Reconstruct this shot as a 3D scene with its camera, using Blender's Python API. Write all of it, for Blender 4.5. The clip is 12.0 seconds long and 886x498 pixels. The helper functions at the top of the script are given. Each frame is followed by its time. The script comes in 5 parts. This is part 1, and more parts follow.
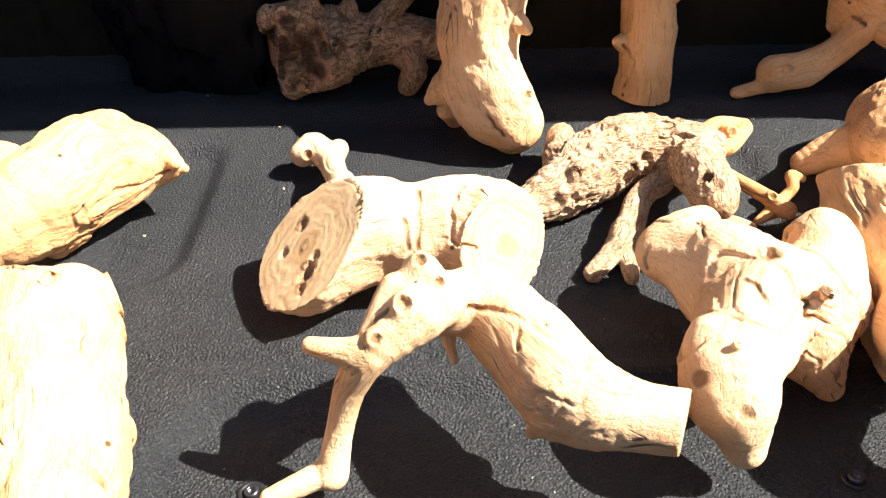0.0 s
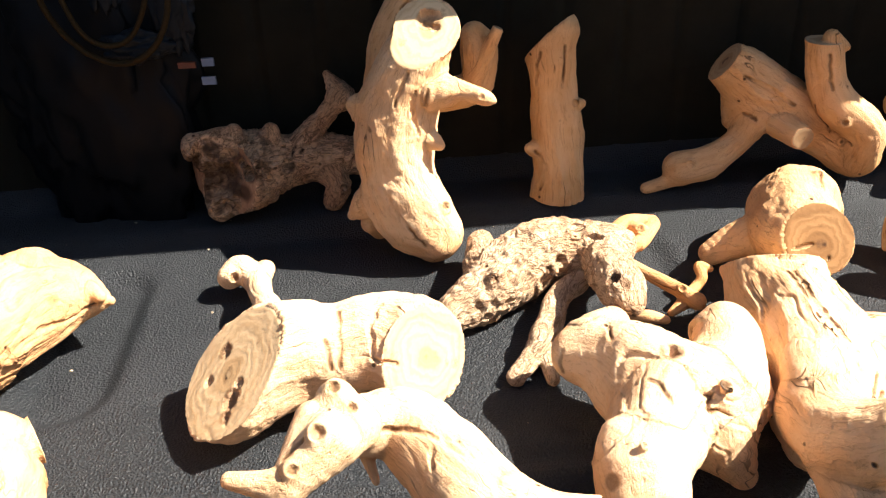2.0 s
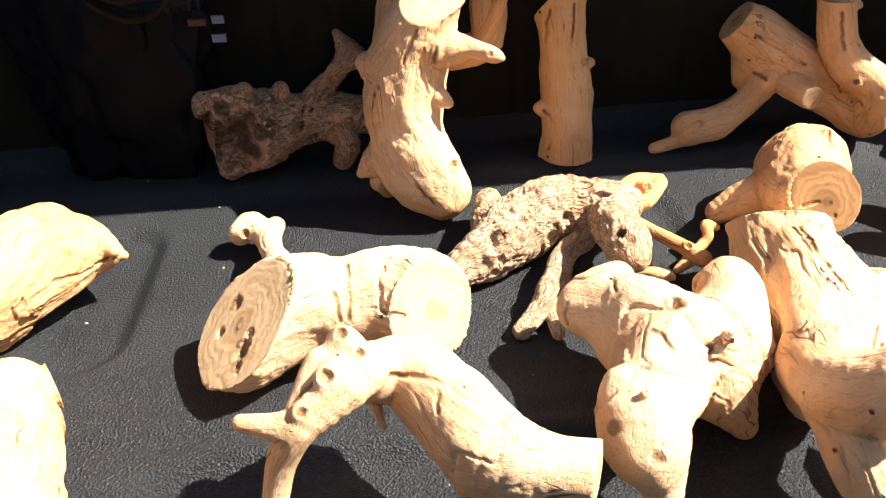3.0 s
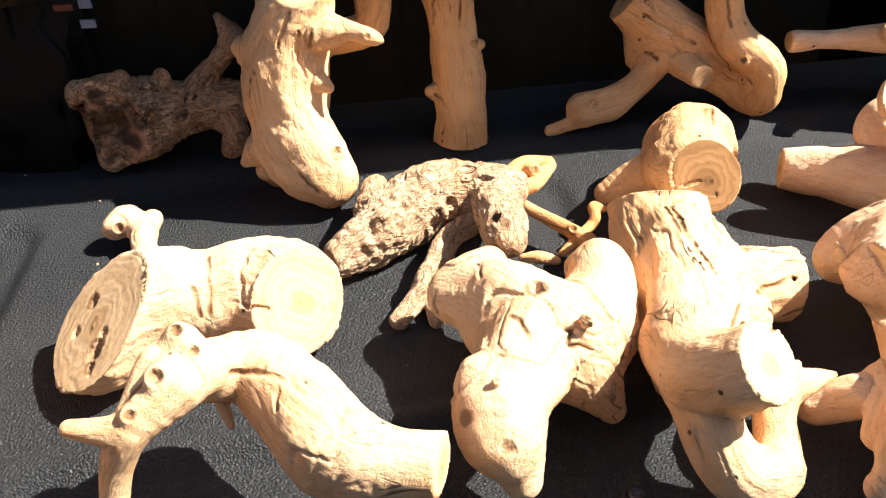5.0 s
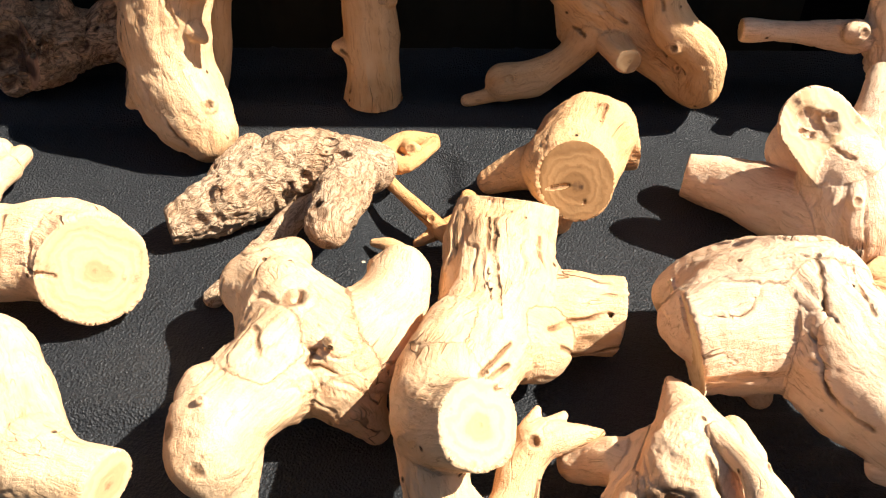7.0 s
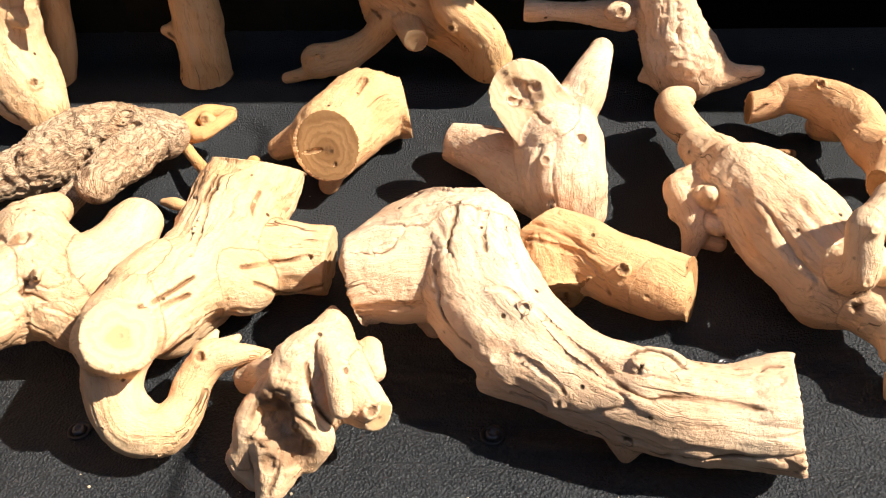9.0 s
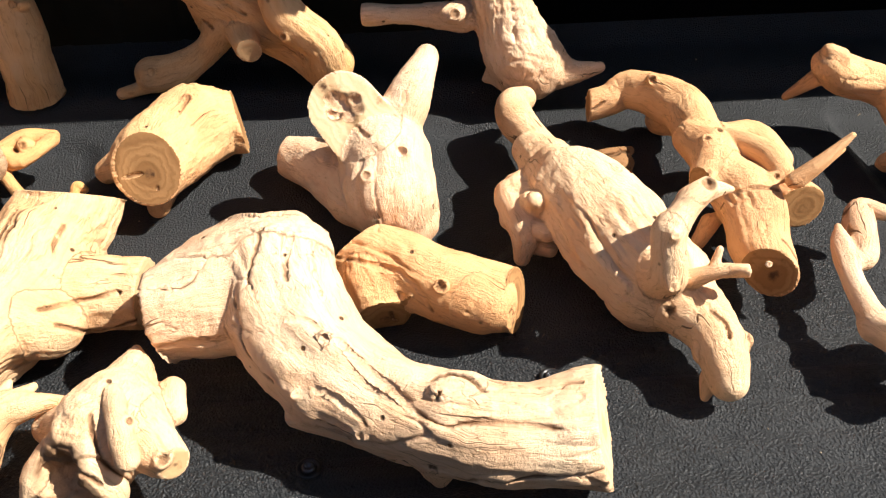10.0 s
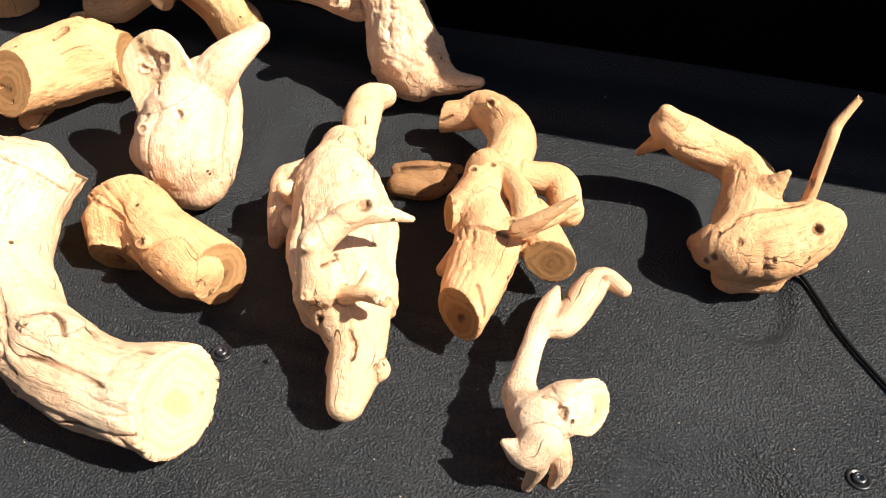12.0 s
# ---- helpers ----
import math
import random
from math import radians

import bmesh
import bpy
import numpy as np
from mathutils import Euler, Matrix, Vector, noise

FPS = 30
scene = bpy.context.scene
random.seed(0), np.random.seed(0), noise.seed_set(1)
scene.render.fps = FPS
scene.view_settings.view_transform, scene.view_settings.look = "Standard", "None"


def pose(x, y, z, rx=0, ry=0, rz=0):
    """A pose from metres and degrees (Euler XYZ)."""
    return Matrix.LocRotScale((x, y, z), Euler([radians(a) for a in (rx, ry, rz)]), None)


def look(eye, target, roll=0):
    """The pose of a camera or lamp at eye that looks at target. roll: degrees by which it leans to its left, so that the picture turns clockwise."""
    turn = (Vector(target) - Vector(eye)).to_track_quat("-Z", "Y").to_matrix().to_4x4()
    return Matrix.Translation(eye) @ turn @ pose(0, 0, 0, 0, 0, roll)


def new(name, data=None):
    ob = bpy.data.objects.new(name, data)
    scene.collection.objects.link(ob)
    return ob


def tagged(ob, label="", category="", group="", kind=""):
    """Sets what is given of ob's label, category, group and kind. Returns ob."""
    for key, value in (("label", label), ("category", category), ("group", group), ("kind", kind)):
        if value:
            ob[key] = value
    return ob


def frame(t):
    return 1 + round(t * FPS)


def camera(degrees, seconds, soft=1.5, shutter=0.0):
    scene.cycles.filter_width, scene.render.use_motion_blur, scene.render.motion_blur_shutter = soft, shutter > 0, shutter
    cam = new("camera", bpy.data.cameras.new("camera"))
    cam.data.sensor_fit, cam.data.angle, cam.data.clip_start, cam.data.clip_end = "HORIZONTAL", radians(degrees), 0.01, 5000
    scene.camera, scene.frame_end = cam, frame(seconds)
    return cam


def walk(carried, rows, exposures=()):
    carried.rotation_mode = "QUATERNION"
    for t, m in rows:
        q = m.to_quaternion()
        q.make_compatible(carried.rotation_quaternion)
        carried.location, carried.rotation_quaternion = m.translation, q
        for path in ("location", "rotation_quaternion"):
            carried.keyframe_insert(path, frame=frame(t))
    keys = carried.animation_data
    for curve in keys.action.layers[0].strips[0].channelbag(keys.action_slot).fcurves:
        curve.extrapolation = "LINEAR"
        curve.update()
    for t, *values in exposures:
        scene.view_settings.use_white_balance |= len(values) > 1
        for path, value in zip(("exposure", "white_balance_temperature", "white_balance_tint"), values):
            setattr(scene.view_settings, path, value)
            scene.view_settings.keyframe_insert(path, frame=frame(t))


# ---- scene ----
cam = camera(57.2, 12.0, soft=1.2)
PATH = [
    (0, (0.085, 0.018, 0.405), (-0.045, 1.628, -0.775), -0.8),
    (0.5, (0.104, 0.023, 0.427), (0.092, 1.701, -0.661), -0.7),
    (1, (0.109, 0.033, 0.447), (0.171, 1.781, -0.523), -0.9),
    (1.5, (0.115, 0.043, 0.46), (0.195, 1.828, -0.439), -2.2),
    (2, (0.114, 0.013, 0.433), (0.094, 1.744, -0.568), -2.6),
    (2.5, (0.115, 0.0, 0.427), (0.052, 1.69, -0.64), -2.9),
    (4.5, (0.149, 0.003, 0.426), (0.18, 1.704, -0.626), -2.8),
    (5, (0.182, 0.014, 0.415), (0.243, 1.686, -0.68), -2.4),
    (5.5, (0.234, 0.06, 0.412), (0.426, 1.692, -0.728), -0.7),
    (6, (0.281, 0.087, 0.422), (0.364, 1.714, -0.738), 1.9),
    (6.5, (0.331, 0.085, 0.432), (0.291, 1.662, -0.797), 1.5),
    (8.5, (0.571, 0.061, 0.461), (0.29, 1.569, -0.821), -0.8),
    (9, (0.639, 0.022, 0.471), (0.417, 1.54, -0.811), -1.8),
    (9.5, (0.678, 0.012, 0.476), (0.53, 1.527, -0.821), -2.8),
    (10, (0.727, 0.06, 0.478), (0.665, 1.567, -0.835), -1.4),
    (10.5, (0.797, 0.113, 0.498), (0.588, 1.604, -0.818), -0.2),
    (11, (0.902, 0.138, 0.511), (0.48, 1.576, -0.814), -1.5),
    (11.5, (1.024, 0.124, 0.517), (0.554, 1.572, -0.781), 2.3),
    (12, (1.092, 0.126, 0.497), (0.598, 1.521, -0.848), 1.7),
]
walk(cam, [(t, look(eye, target, roll)) for t, eye, target, roll in PATH],
     exposures=[(0.0, 2.05), (2.5, 1.93), (5.0, 1.82), (6.5, 1.52), (8.5, 1.2), (10.0, 1.15), (12.0, 1.14)])

# ---- light: one clear-sky sun from the right, high ----
SUN_TRAVEL = Vector((-0.87, 0.03, -1.0)).normalized()
world = bpy.data.worlds.new("sky")
scene.world = world
world.use_nodes = True
wn = world.node_tree
sky = wn.nodes.new("ShaderNodeTexSky")
sky.sky_type, sky.sun_disc = "NISHITA", False
sky.sun_elevation = math.asin(-SUN_TRAVEL.z)
sky.sun_rotation = math.atan2(-SUN_TRAVEL.x, -SUN_TRAVEL.y)
wn.links.new(sky.outputs[0], wn.nodes["Background"].inputs[0])
wn.nodes["Background"].inputs[1].default_value = 0.045
sun = new("sun", bpy.data.lights.new("sun", "SUN"))
sun.data.energy, sun.data.angle, sun.data.color = 4.6, radians(0.53), (1.0, 0.93, 0.825)
sun.rotation_euler = SUN_TRAVEL.to_track_quat("-Z", "Y").to_euler()


# ---- materials ----
def nodes_of(name):
    m = bpy.data.materials.new(name)
    m.use_nodes = True
    t = m.node_tree
    return m, t, t.nodes["Principled BSDF"]


def node(t, kind, links=(), **values):
    n = t.nodes.new(kind)
    for k, v in values.items():
        if k == "operation":
            n.operation = v
        elif k == "blend_type":
            n.blend_type = v
        elif k == "data_type":
            n.data_type = v
        elif k == "noise_dimensions":
            n.noise_dimensions = v
        elif k == "feature":
            n.feature = v
        elif k == "distance":
            n.distance = v
        elif k == "attribute_name":
            n.attribute_name = v
        elif k == "wave_type":
            n.wave_type = v
    for i, v in links:
        if isinstance(v, bpy.types.NodeSocket):
            t.links.new(v, n.inputs[i])
        else:
            n.inputs[i].default_value = v
    return n


def mathn(t, op, a, b=0.0, c=0.0, clamp=False):
    n = node(t, "ShaderNodeMath", [(0, a), (1, b), (2, c)], operation=op)
    n.use_clamp = clamp
    return n.outputs[0]


def ramp(t, v, lo, hi, a=0.0, b=1.0):
    n = node(t, "ShaderNodeMapRange", [(0, v), (1, lo), (2, hi), (3, a), (4, b)])
    n.clamp = True
    return n.outputs[0]


def mix(t, f, a, b, kind="MIX"):
    n = node(t, "ShaderNodeMix", data_type="RGBA", blend_type=kind)
    for i, v in ((0, f), (6, a), (7, b)):
        if isinstance(v, bpy.types.NodeSocket):
            t.links.new(v, n.inputs[i])
        else:
            n.inputs[i].default_value = v if i == 0 else (*v, 1.0)
    return n.outputs[2]


def noise_of(t, vec, scale, detail=4.0, rough=0.55, distort=0.0):
    return node(t, "ShaderNodeTexNoise", [("Vector", vec), ("Scale", scale), ("Detail", detail), ("Roughness", rough), ("Distortion", distort)]).outputs[0]


def stretched(t, vec, along, across):
    return node(t, "ShaderNodeVectorMath", [(0, vec), (1, (along, across, across))], operation="MULTIPLY").outputs[0]


def wood_material(name, light, deep, dark, crack=1.0, pitted=0.0):
    """Sandblasted wood: streaks, cracks and knots that run along each limb ("grain": metres along, and across two ways)."""
    m, t, p = nodes_of(name)
    grain = node(t, "ShaderNodeAttribute", attribute_name="grain").outputs["Vector"]
    place = node(t, "ShaderNodeTexCoord").outputs["Object"]
    rnd = node(t, "ShaderNodeObjectInfo").outputs["Random"]
    wob = node(t, "ShaderNodeVectorMath", [(0, node(t, "ShaderNodeTexNoise", [("Vector", place), ("Scale", 26.0), ("Detail", 2.0)]).outputs["Color"]), (1, (0.5, 0.5, 0.5))], operation="SUBTRACT").outputs[0]
    wob = node(t, "ShaderNodeVectorMath", [(0, wob), (1, (0.03, 0.016, 0.016))], operation="MULTIPLY").outputs[0]
    g = node(t, "ShaderNodeVectorMath", [(0, grain), (1, wob)], operation="ADD").outputs[0]
    fine = noise_of(t, stretched(t, g, 22.0, 420.0), 1.0, 5.0, 0.6)
    broad = noise_of(t, stretched(t, g, 9.0, 95.0), 1.0, 3.0, 0.5)
    cloud = noise_of(t, place, 13.0, 4.0, 0.6)
    blot = noise_of(t, place, 34.0, 5.0, 0.65)
    c = mix(t, ramp(t, cloud, 0.42, 0.68), light, deep)
    c = mix(t, ramp(t, broad, 0.46, 0.7, 0.0, 0.75), c, deep)
    c = mix(t, ramp(t, fine, 0.54, 0.74, 0.0, 0.55), c, dark)
    c = mix(t, ramp(t, blot, 0.62, 0.78, 0.0, 0.4), c, dark)
    blush = noise_of(t, place, 21.0, 3.0, 0.5, 0.6)
    c = mix(t, ramp(t, blush, 0.52, 0.74, 0.0, 0.4), c, tuple(0.5 * a + 0.5 * b for a, b in zip(deep, (0.62, 0.3, 0.14))))
    c = mix(t, ramp(t, blush, 0.42, 0.26, 0.0, 0.5), c, tuple(min(0.86, 1.07 * v) for v in light))
    vein = noise_of(t, stretched(t, g, 5.0, 150.0), 1.0, 1.0, 0.5)
    vein = mathn(t, "ABSOLUTE", mathn(t, "SUBTRACT", mathn(t, "FRACT", mathn(t, "MULTIPLY", vein, 7.0)), 0.5))
    vein = mathn(t, "MULTIPLY", ramp(t, vein, 0.12, 0.02), ramp(t, cloud, 0.45, 0.62, 0.1, 1.0))
    c = mix(t, mathn(t, "MULTIPLY", vein, 0.2), c, dark)
    # long drying cracks
    line = noise_of(t, stretched(t, g, 4.0, 38.0), 1.0, 2.0, 0.5)
    near = mathn(t, "ABSOLUTE", mathn(t, "SUBTRACT", line, 0.5))
    gate = ramp(t, noise_of(t, place, 15.0, 2.0), 0.56, 0.64)
    split = mathn(t, "MULTIPLY", ramp(t, near, 0.003, 0.01, 0.85, 0.0), gate)
    split = mathn(t, "MULTIPLY", split, crack)
    # hairline checks
    line2 = noise_of(t, stretched(t, g, 16.0, 120.0), 1.0, 2.0, 0.5)
    near2 = mathn(t, "ABSOLUTE", mathn(t, "SUBTRACT", line2, 0.52))
    hair = mathn(t, "MULTIPLY", ramp(t, near2, 0.003, 0.014, 0.5, 0.0), ramp(t, blot, 0.5, 0.6))
    # knots and worm holes
    vor = node(t, "ShaderNodeTexVoronoi", [("Vector", place), ("Scale", 27.0)])
    kd = vor.outputs["Distance"]
    pick = ramp(t, node(t, "ShaderNodeSeparateColor", [(0, vor.outputs["Color"])]).outputs[0], 0.9, 0.91)
    hole = mathn(t, "MULTIPLY", ramp(t, kd, 0.05, 0.09, 1.0, 0.0), pick)
    ringk = mathn(t, "MULTIPLY", ramp(t, mathn(t, "ABSOLUTE", mathn(t, "SUBTRACT", kd, 0.15)), 0.01, 0.04, 0.35, 0.0), pick)
    vor2 = node(t, "ShaderNodeTexVoronoi", [("Vector", place), ("Scale", 95.0)])
    pick2 = ramp(t, node(t, "ShaderNodeSeparateColor", [(0, vor2.outputs["Color"])]).outputs[0], 0.95, 0.96)
    worm = mathn(t, "MULTIPLY", ramp(t, vor2.outputs["Distance"], 0.1, 0.2, 1.0, 0.0), pick2)
    c = mix(t, mathn(t, "MAXIMUM", ringk, hair), c, dark)
    hollow = mathn(t, "MAXIMUM", mathn(t, "MAXIMUM", split, hole), worm, clamp=True)
    # brown rot in the pits; along cracks the mask paints their inner shade
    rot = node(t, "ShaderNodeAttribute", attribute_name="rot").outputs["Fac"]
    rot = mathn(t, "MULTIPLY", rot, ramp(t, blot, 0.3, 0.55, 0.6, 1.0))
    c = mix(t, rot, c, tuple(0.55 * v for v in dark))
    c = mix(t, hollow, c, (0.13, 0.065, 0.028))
    grit = noise_of(t, place, 420.0, 5.0, 0.7)
    nub = noise_of(t, place, 120.0, 4.0, 0.6, 0.5)
    height = mathn(t, "ADD", mathn(t, "MULTIPLY", fine, 0.32), mathn(t, "MULTIPLY", broad, 0.4))
    height = mathn(t, "ADD", height, mathn(t, "ADD", mathn(t, "MULTIPLY", grit, 0.4), mathn(t, "MULTIPLY", nub, 0.28)))
    height = mathn(t, "SUBTRACT", height, mathn(t, "MULTIPLY", hollow, 0.9))
    height = mathn(t, "SUBTRACT", height, mathn(t, "MULTIPLY", vein, 0.08))
    height = mathn(t, "SUBTRACT", height, mathn(t, "MULTIPLY", rot, 0.5))
    height = mathn(t, "SUBTRACT", height, mathn(t, "MULTIPLY", mathn(t, "MAXIMUM", hair, ringk), 0.4))
    if pitted:
        bark = noise_of(t, node(t, "ShaderNodeVectorMath", [(0, g), (1, (0.6, 1.0, 1.0))], operation="MULTIPLY").outputs[0], 190.0, 6.0, 0.72, 1.6)
        fold = noise_of(t, node(t, "ShaderNodeVectorMath", [(0, g), (1, (0.5, 1.0, 1.0))], operation="MULTIPLY").outputs[0], 85.0, 4.0, 0.6, 1.0)
        fold = ramp(t, mathn(t, "ABSOLUTE", mathn(t, "SUBTRACT", fold, 0.5)), 0.0, 0.075)
        c = mix(t, ramp(t, bark, 0.48, 0.34, 0.0, 0.9 * pitted), c, dark)
        c = mix(t, ramp(t, fold, 0.55, 0.0, 0.0, 0.85 * pitted), c, dark)
        height = mathn(t, "ADD", height, mathn(t, "MULTIPLY", bark, 2.0 * pitted))
        height = mathn(t, "ADD", height, mathn(t, "MULTIPLY", fold, 0.9 * pitted))
    tint = node(t, "ShaderNodeHueSaturation", [("Value", ramp(t, rnd, 0.0, 1.0, 0.93, 1.06)), ("Saturation", ramp(t, rnd, 0.0, 1.0, 1.06, 0.92)), ("Color", c)])
    t.links.new(tint.outputs[0], p.inputs["Base Color"])
    p.inputs["Roughness"].default_value = 0.72
    p.inputs["Specular IOR Level"].default_value = 0.25
    b = node(t, "ShaderNodeBump", [("Strength", 0.9), ("Distance", 0.0034), ("Height", height)])
    t.links.new(b.outputs[0], p.inputs["Normal"])
    return m


def end_material(name, light, deep, dark, rings=0.38):
    """Sawn end grain: growth rings round the pith, rays, saw marks and a stained heart."""
    m, t, p = nodes_of(name)
    grain = node(t, "ShaderNodeAttribute", attribute_name="grain").outputs["Vector"]
    place = node(t, "ShaderNodeTexCoord").outputs["Object"]
    sep = node(t, "ShaderNodeSeparateXYZ", [(0, grain)])
    r = mathn(t, "SQRT", mathn(t, "ADD", mathn(t, "POWER", sep.outputs[1], 2.0), mathn(t, "POWER", sep.outputs[2], 2.0)))
    r = mathn(t, "ADD", r, mathn(t, "MULTIPLY", mathn(t, "SUBTRACT", noise_of(t, place, 38.0, 4.0), 0.5), 0.026))
    ring = mathn(t, "MULTIPLY_ADD", mathn(t, "SINE", mathn(t, "MULTIPLY", r, 900.0)), 0.5, 0.5)
    wide = mathn(t, "MULTIPLY_ADD", mathn(t, "SINE", mathn(t, "MULTIPLY", r, 260.0)), 0.5, 0.5)
    blot = noise_of(t, place, 70.0, 5.0, 0.65)
    c = mix(t, ramp(t, wide, 0.5, 1.0, 0.0, rings), light, deep)
    c = mix(t, ramp(t, ring, 0.5, 0.95, 0.0, rings), c, deep)
    c = mix(t, ramp(t, r, 0.014, 0.006, 0.0, 0.55), c, deep)
    c = mix(t, ramp(t, blot, 0.6, 0.72, 0.0, 0.6), c, dark)
    pith = mathn(t, "MULTIPLY", ramp(t, r, 0.004, 0.0015), ramp(t, blot, 0.4, 0.6))
    c = mix(t, pith, c, (0.08, 0.04, 0.02))
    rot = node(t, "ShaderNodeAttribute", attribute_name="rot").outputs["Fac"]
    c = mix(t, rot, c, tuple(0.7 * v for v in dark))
    t.links.new(c, p.inputs["Base Color"])
    p.inputs["Roughness"].default_value = 0.8
    p.inputs["Specular IOR Level"].default_value = 0.2
    h = mathn(t, "ADD", mathn(t, "MULTIPLY", ring, 0.2), mathn(t, "MULTIPLY", blot, 0.8))
    b = node(t, "ShaderNodeBump", [("Strength", 0.4), ("Distance", 0.0015), ("Height", h)])
    t.links.new(b.outputs[0], p.inputs["Normal"])
    return m


LOOKS = {
    "pale": (wood_material("bleached_wood", (0.86, 0.575, 0.335), (0.79, 0.45, 0.22), (0.42, 0.21, 0.09)),
             end_material("bleached_end", (0.68, 0.475, 0.27), (0.46, 0.27, 0.12), (0.24, 0.12, 0.05), 0.3)),
    "tan": (wood_material("honey_wood", (0.8, 0.45, 0.2), (0.68, 0.325, 0.125), (0.35, 0.16, 0.058)),
            end_material("honey_end", (0.38, 0.205, 0.085), (0.25, 0.125, 0.048), (0.16, 0.08, 0.03), 0.55)),
    "fawn": (wood_material("fawn_wood", (0.82, 0.515, 0.275), (0.7, 0.38, 0.165), (0.38, 0.17, 0.068)),
             end_material("fawn_end", (0.5, 0.34, 0.19), (0.36, 0.21, 0.1), (0.2, 0.11, 0.05))),
    "chalk": (wood_material("chalky_wood", (0.86, 0.61, 0.405), (0.78, 0.48, 0.285), (0.42, 0.225, 0.11)),
              end_material("chalky_end", (0.7, 0.52, 0.32), (0.5, 0.3, 0.145), (0.24, 0.125, 0.055), 0.3)),
    "brown": (wood_material("brown_wood", (0.36, 0.2, 0.095), (0.26, 0.13, 0.06), (0.14, 0.07, 0.03)),
              end_material("brown_end", (0.32, 0.18, 0.09), (0.22, 0.12, 0.055), (0.1, 0.05, 0.03))),
    "burl": (wood_material("burl_wood", (0.87, 0.63, 0.42), (0.78, 0.51, 0.31), (0.33, 0.165, 0.085), 0.6, 0.85),
             end_material("burl_end", (0.5, 0.34, 0.21), (0.35, 0.2, 0.1), (0.15, 0.08, 0.04))),
    "dark": (wood_material("dark_burl_wood", (0.8, 0.52, 0.31), (0.62, 0.35, 0.19), (0.08, 0.035, 0.018), 0.8, 0.8),
             end_material("dark_burl_end", (0.42, 0.23, 0.13), (0.24, 0.12, 0.07), (0.06, 0.03, 0.02))),
}


def liner_material():
    """Black moulded plastic with a leathery grain, faintly dusty."""
    m, t, p = nodes_of("bed_liner_plastic")
    place = node(t, "ShaderNodeTexCoord").outputs["Object"]
    grit = noise_of(t, place, 480.0, 3.0, 0.65, 0.8)
    cell = node(t, "ShaderNodeTexVoronoi", [("Vector", place), ("Scale", 500.0)]).outputs["Distance"]
    dust = noise_of(t, place, 7.0, 5.0, 0.65)
    spot = noise_of(t, place, 60.0, 3.0, 0.6)
    c = mix(t, ramp(t, dust, 0.45, 0.75), (0.0125, 0.015, 0.018), (0.023, 0.0255, 0.029))
    c = mix(t, ramp(t, grit, 0.62, 0.8, 0.0, 0.5), c, (0.06, 0.058, 0.052))
    c = mix(t, ramp(t, spot, 0.7, 0.85, 0.0, 0.25), c, (0.09, 0.08, 0.06))
    t.links.new(c, p.inputs["Base Color"])
    t.links.new(ramp(t, dust, 0.3, 0.7, 0.4, 0.56), p.inputs["Roughness"])
    h = mathn(t, "ADD", grit, mathn(t, "MULTIPLY", cell, 0.7))
    b = node(t, "ShaderNodeBump", [("Strength", 0.9), ("Distance", 0.0026), ("Height", h)])
    t.links.new(b.outputs[0], p.inputs["Normal"])
    return m


def plain(name, color, rough=0.5, metal=0.0, vary=0.25, scale=60.0, gloss=0.5):
    m, t, p = nodes_of(name)
    place = node(t, "ShaderNodeTexCoord").outputs["Object"]
    n = noise_of(t, place, scale, 4.0, 0.6)
    t.links.new(mix(t, ramp(t, n, 0.35, 0.7), color, tuple(v * (1 - vary) for v in color)), p.inputs["Base Color"])
    p.inputs["Roughness"].default_value, p.inputs["Metallic"].default_value = rough, metal
    p.inputs["Specular IOR Level"].default_value = gloss
    b = node(t, "ShaderNodeBump", [("Strength", 0.2), ("Distance", 0.001), ("Height", n)])
    t.links.new(b.outputs[0], p.inputs["Normal"])
    return m


LINER = liner_material()
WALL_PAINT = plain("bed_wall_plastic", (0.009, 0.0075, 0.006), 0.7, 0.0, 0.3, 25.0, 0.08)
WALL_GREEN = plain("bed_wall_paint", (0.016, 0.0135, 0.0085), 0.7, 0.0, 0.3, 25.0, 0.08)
# Darker right-hand panel, deepened further so its colour holds the shade there
WALL_SHADE_BLACK = plain("bed_wall_shade_black", (0.0022, 0.002, 0.0019), 0.8, 0.0, 0.3, 25.0, 0.03)
STEEL = plain("dark_bolt_steel", (0.12, 0.12, 0.13), 0.32, 0.9)
WASHER = plain("black_washer", (0.015, 0.015, 0.016), 0.35)
# Bag, tag and cord colours are darkened to hold the corner's shade
BAG = plain("shaded_black_bag", (0.004, 0.004, 0.005), 0.5, gloss=0.12)
BAG_PALE_SHADED = plain("shaded_pale_bag", (0.009, 0.011, 0.014), 0.5, gloss=0.15)
CORD = plain("shaded_gold_cord", (0.035, 0.02, 0.006), 0.7, 0.0, 0.6, 400.0, 0.1)
TAG_WHITE_SHADED = plain("shaded_white_tag", (0.14, 0.18, 0.26), 0.5)
TAG_RED_SHADED = plain("shaded_red_tag", (0.09, 0.014, 0.008), 0.5)
CHIP = plain("sawdust_chip", (0.6, 0.48, 0.33), 0.8)


# ---- mesh helpers ----
def mesh_object(name, verts, faces, material, parent=None, smooth=True):
    me = bpy.data.meshes.new(name)
    me.from_pydata(verts, [], faces)
    me.materials.append(material)
    if smooth:
        me.polygons.foreach_set("use_smooth", [True] * len(me.polygons))
    me.update()
    ob = new(name, me)
    ob.parent = parent
    return ob


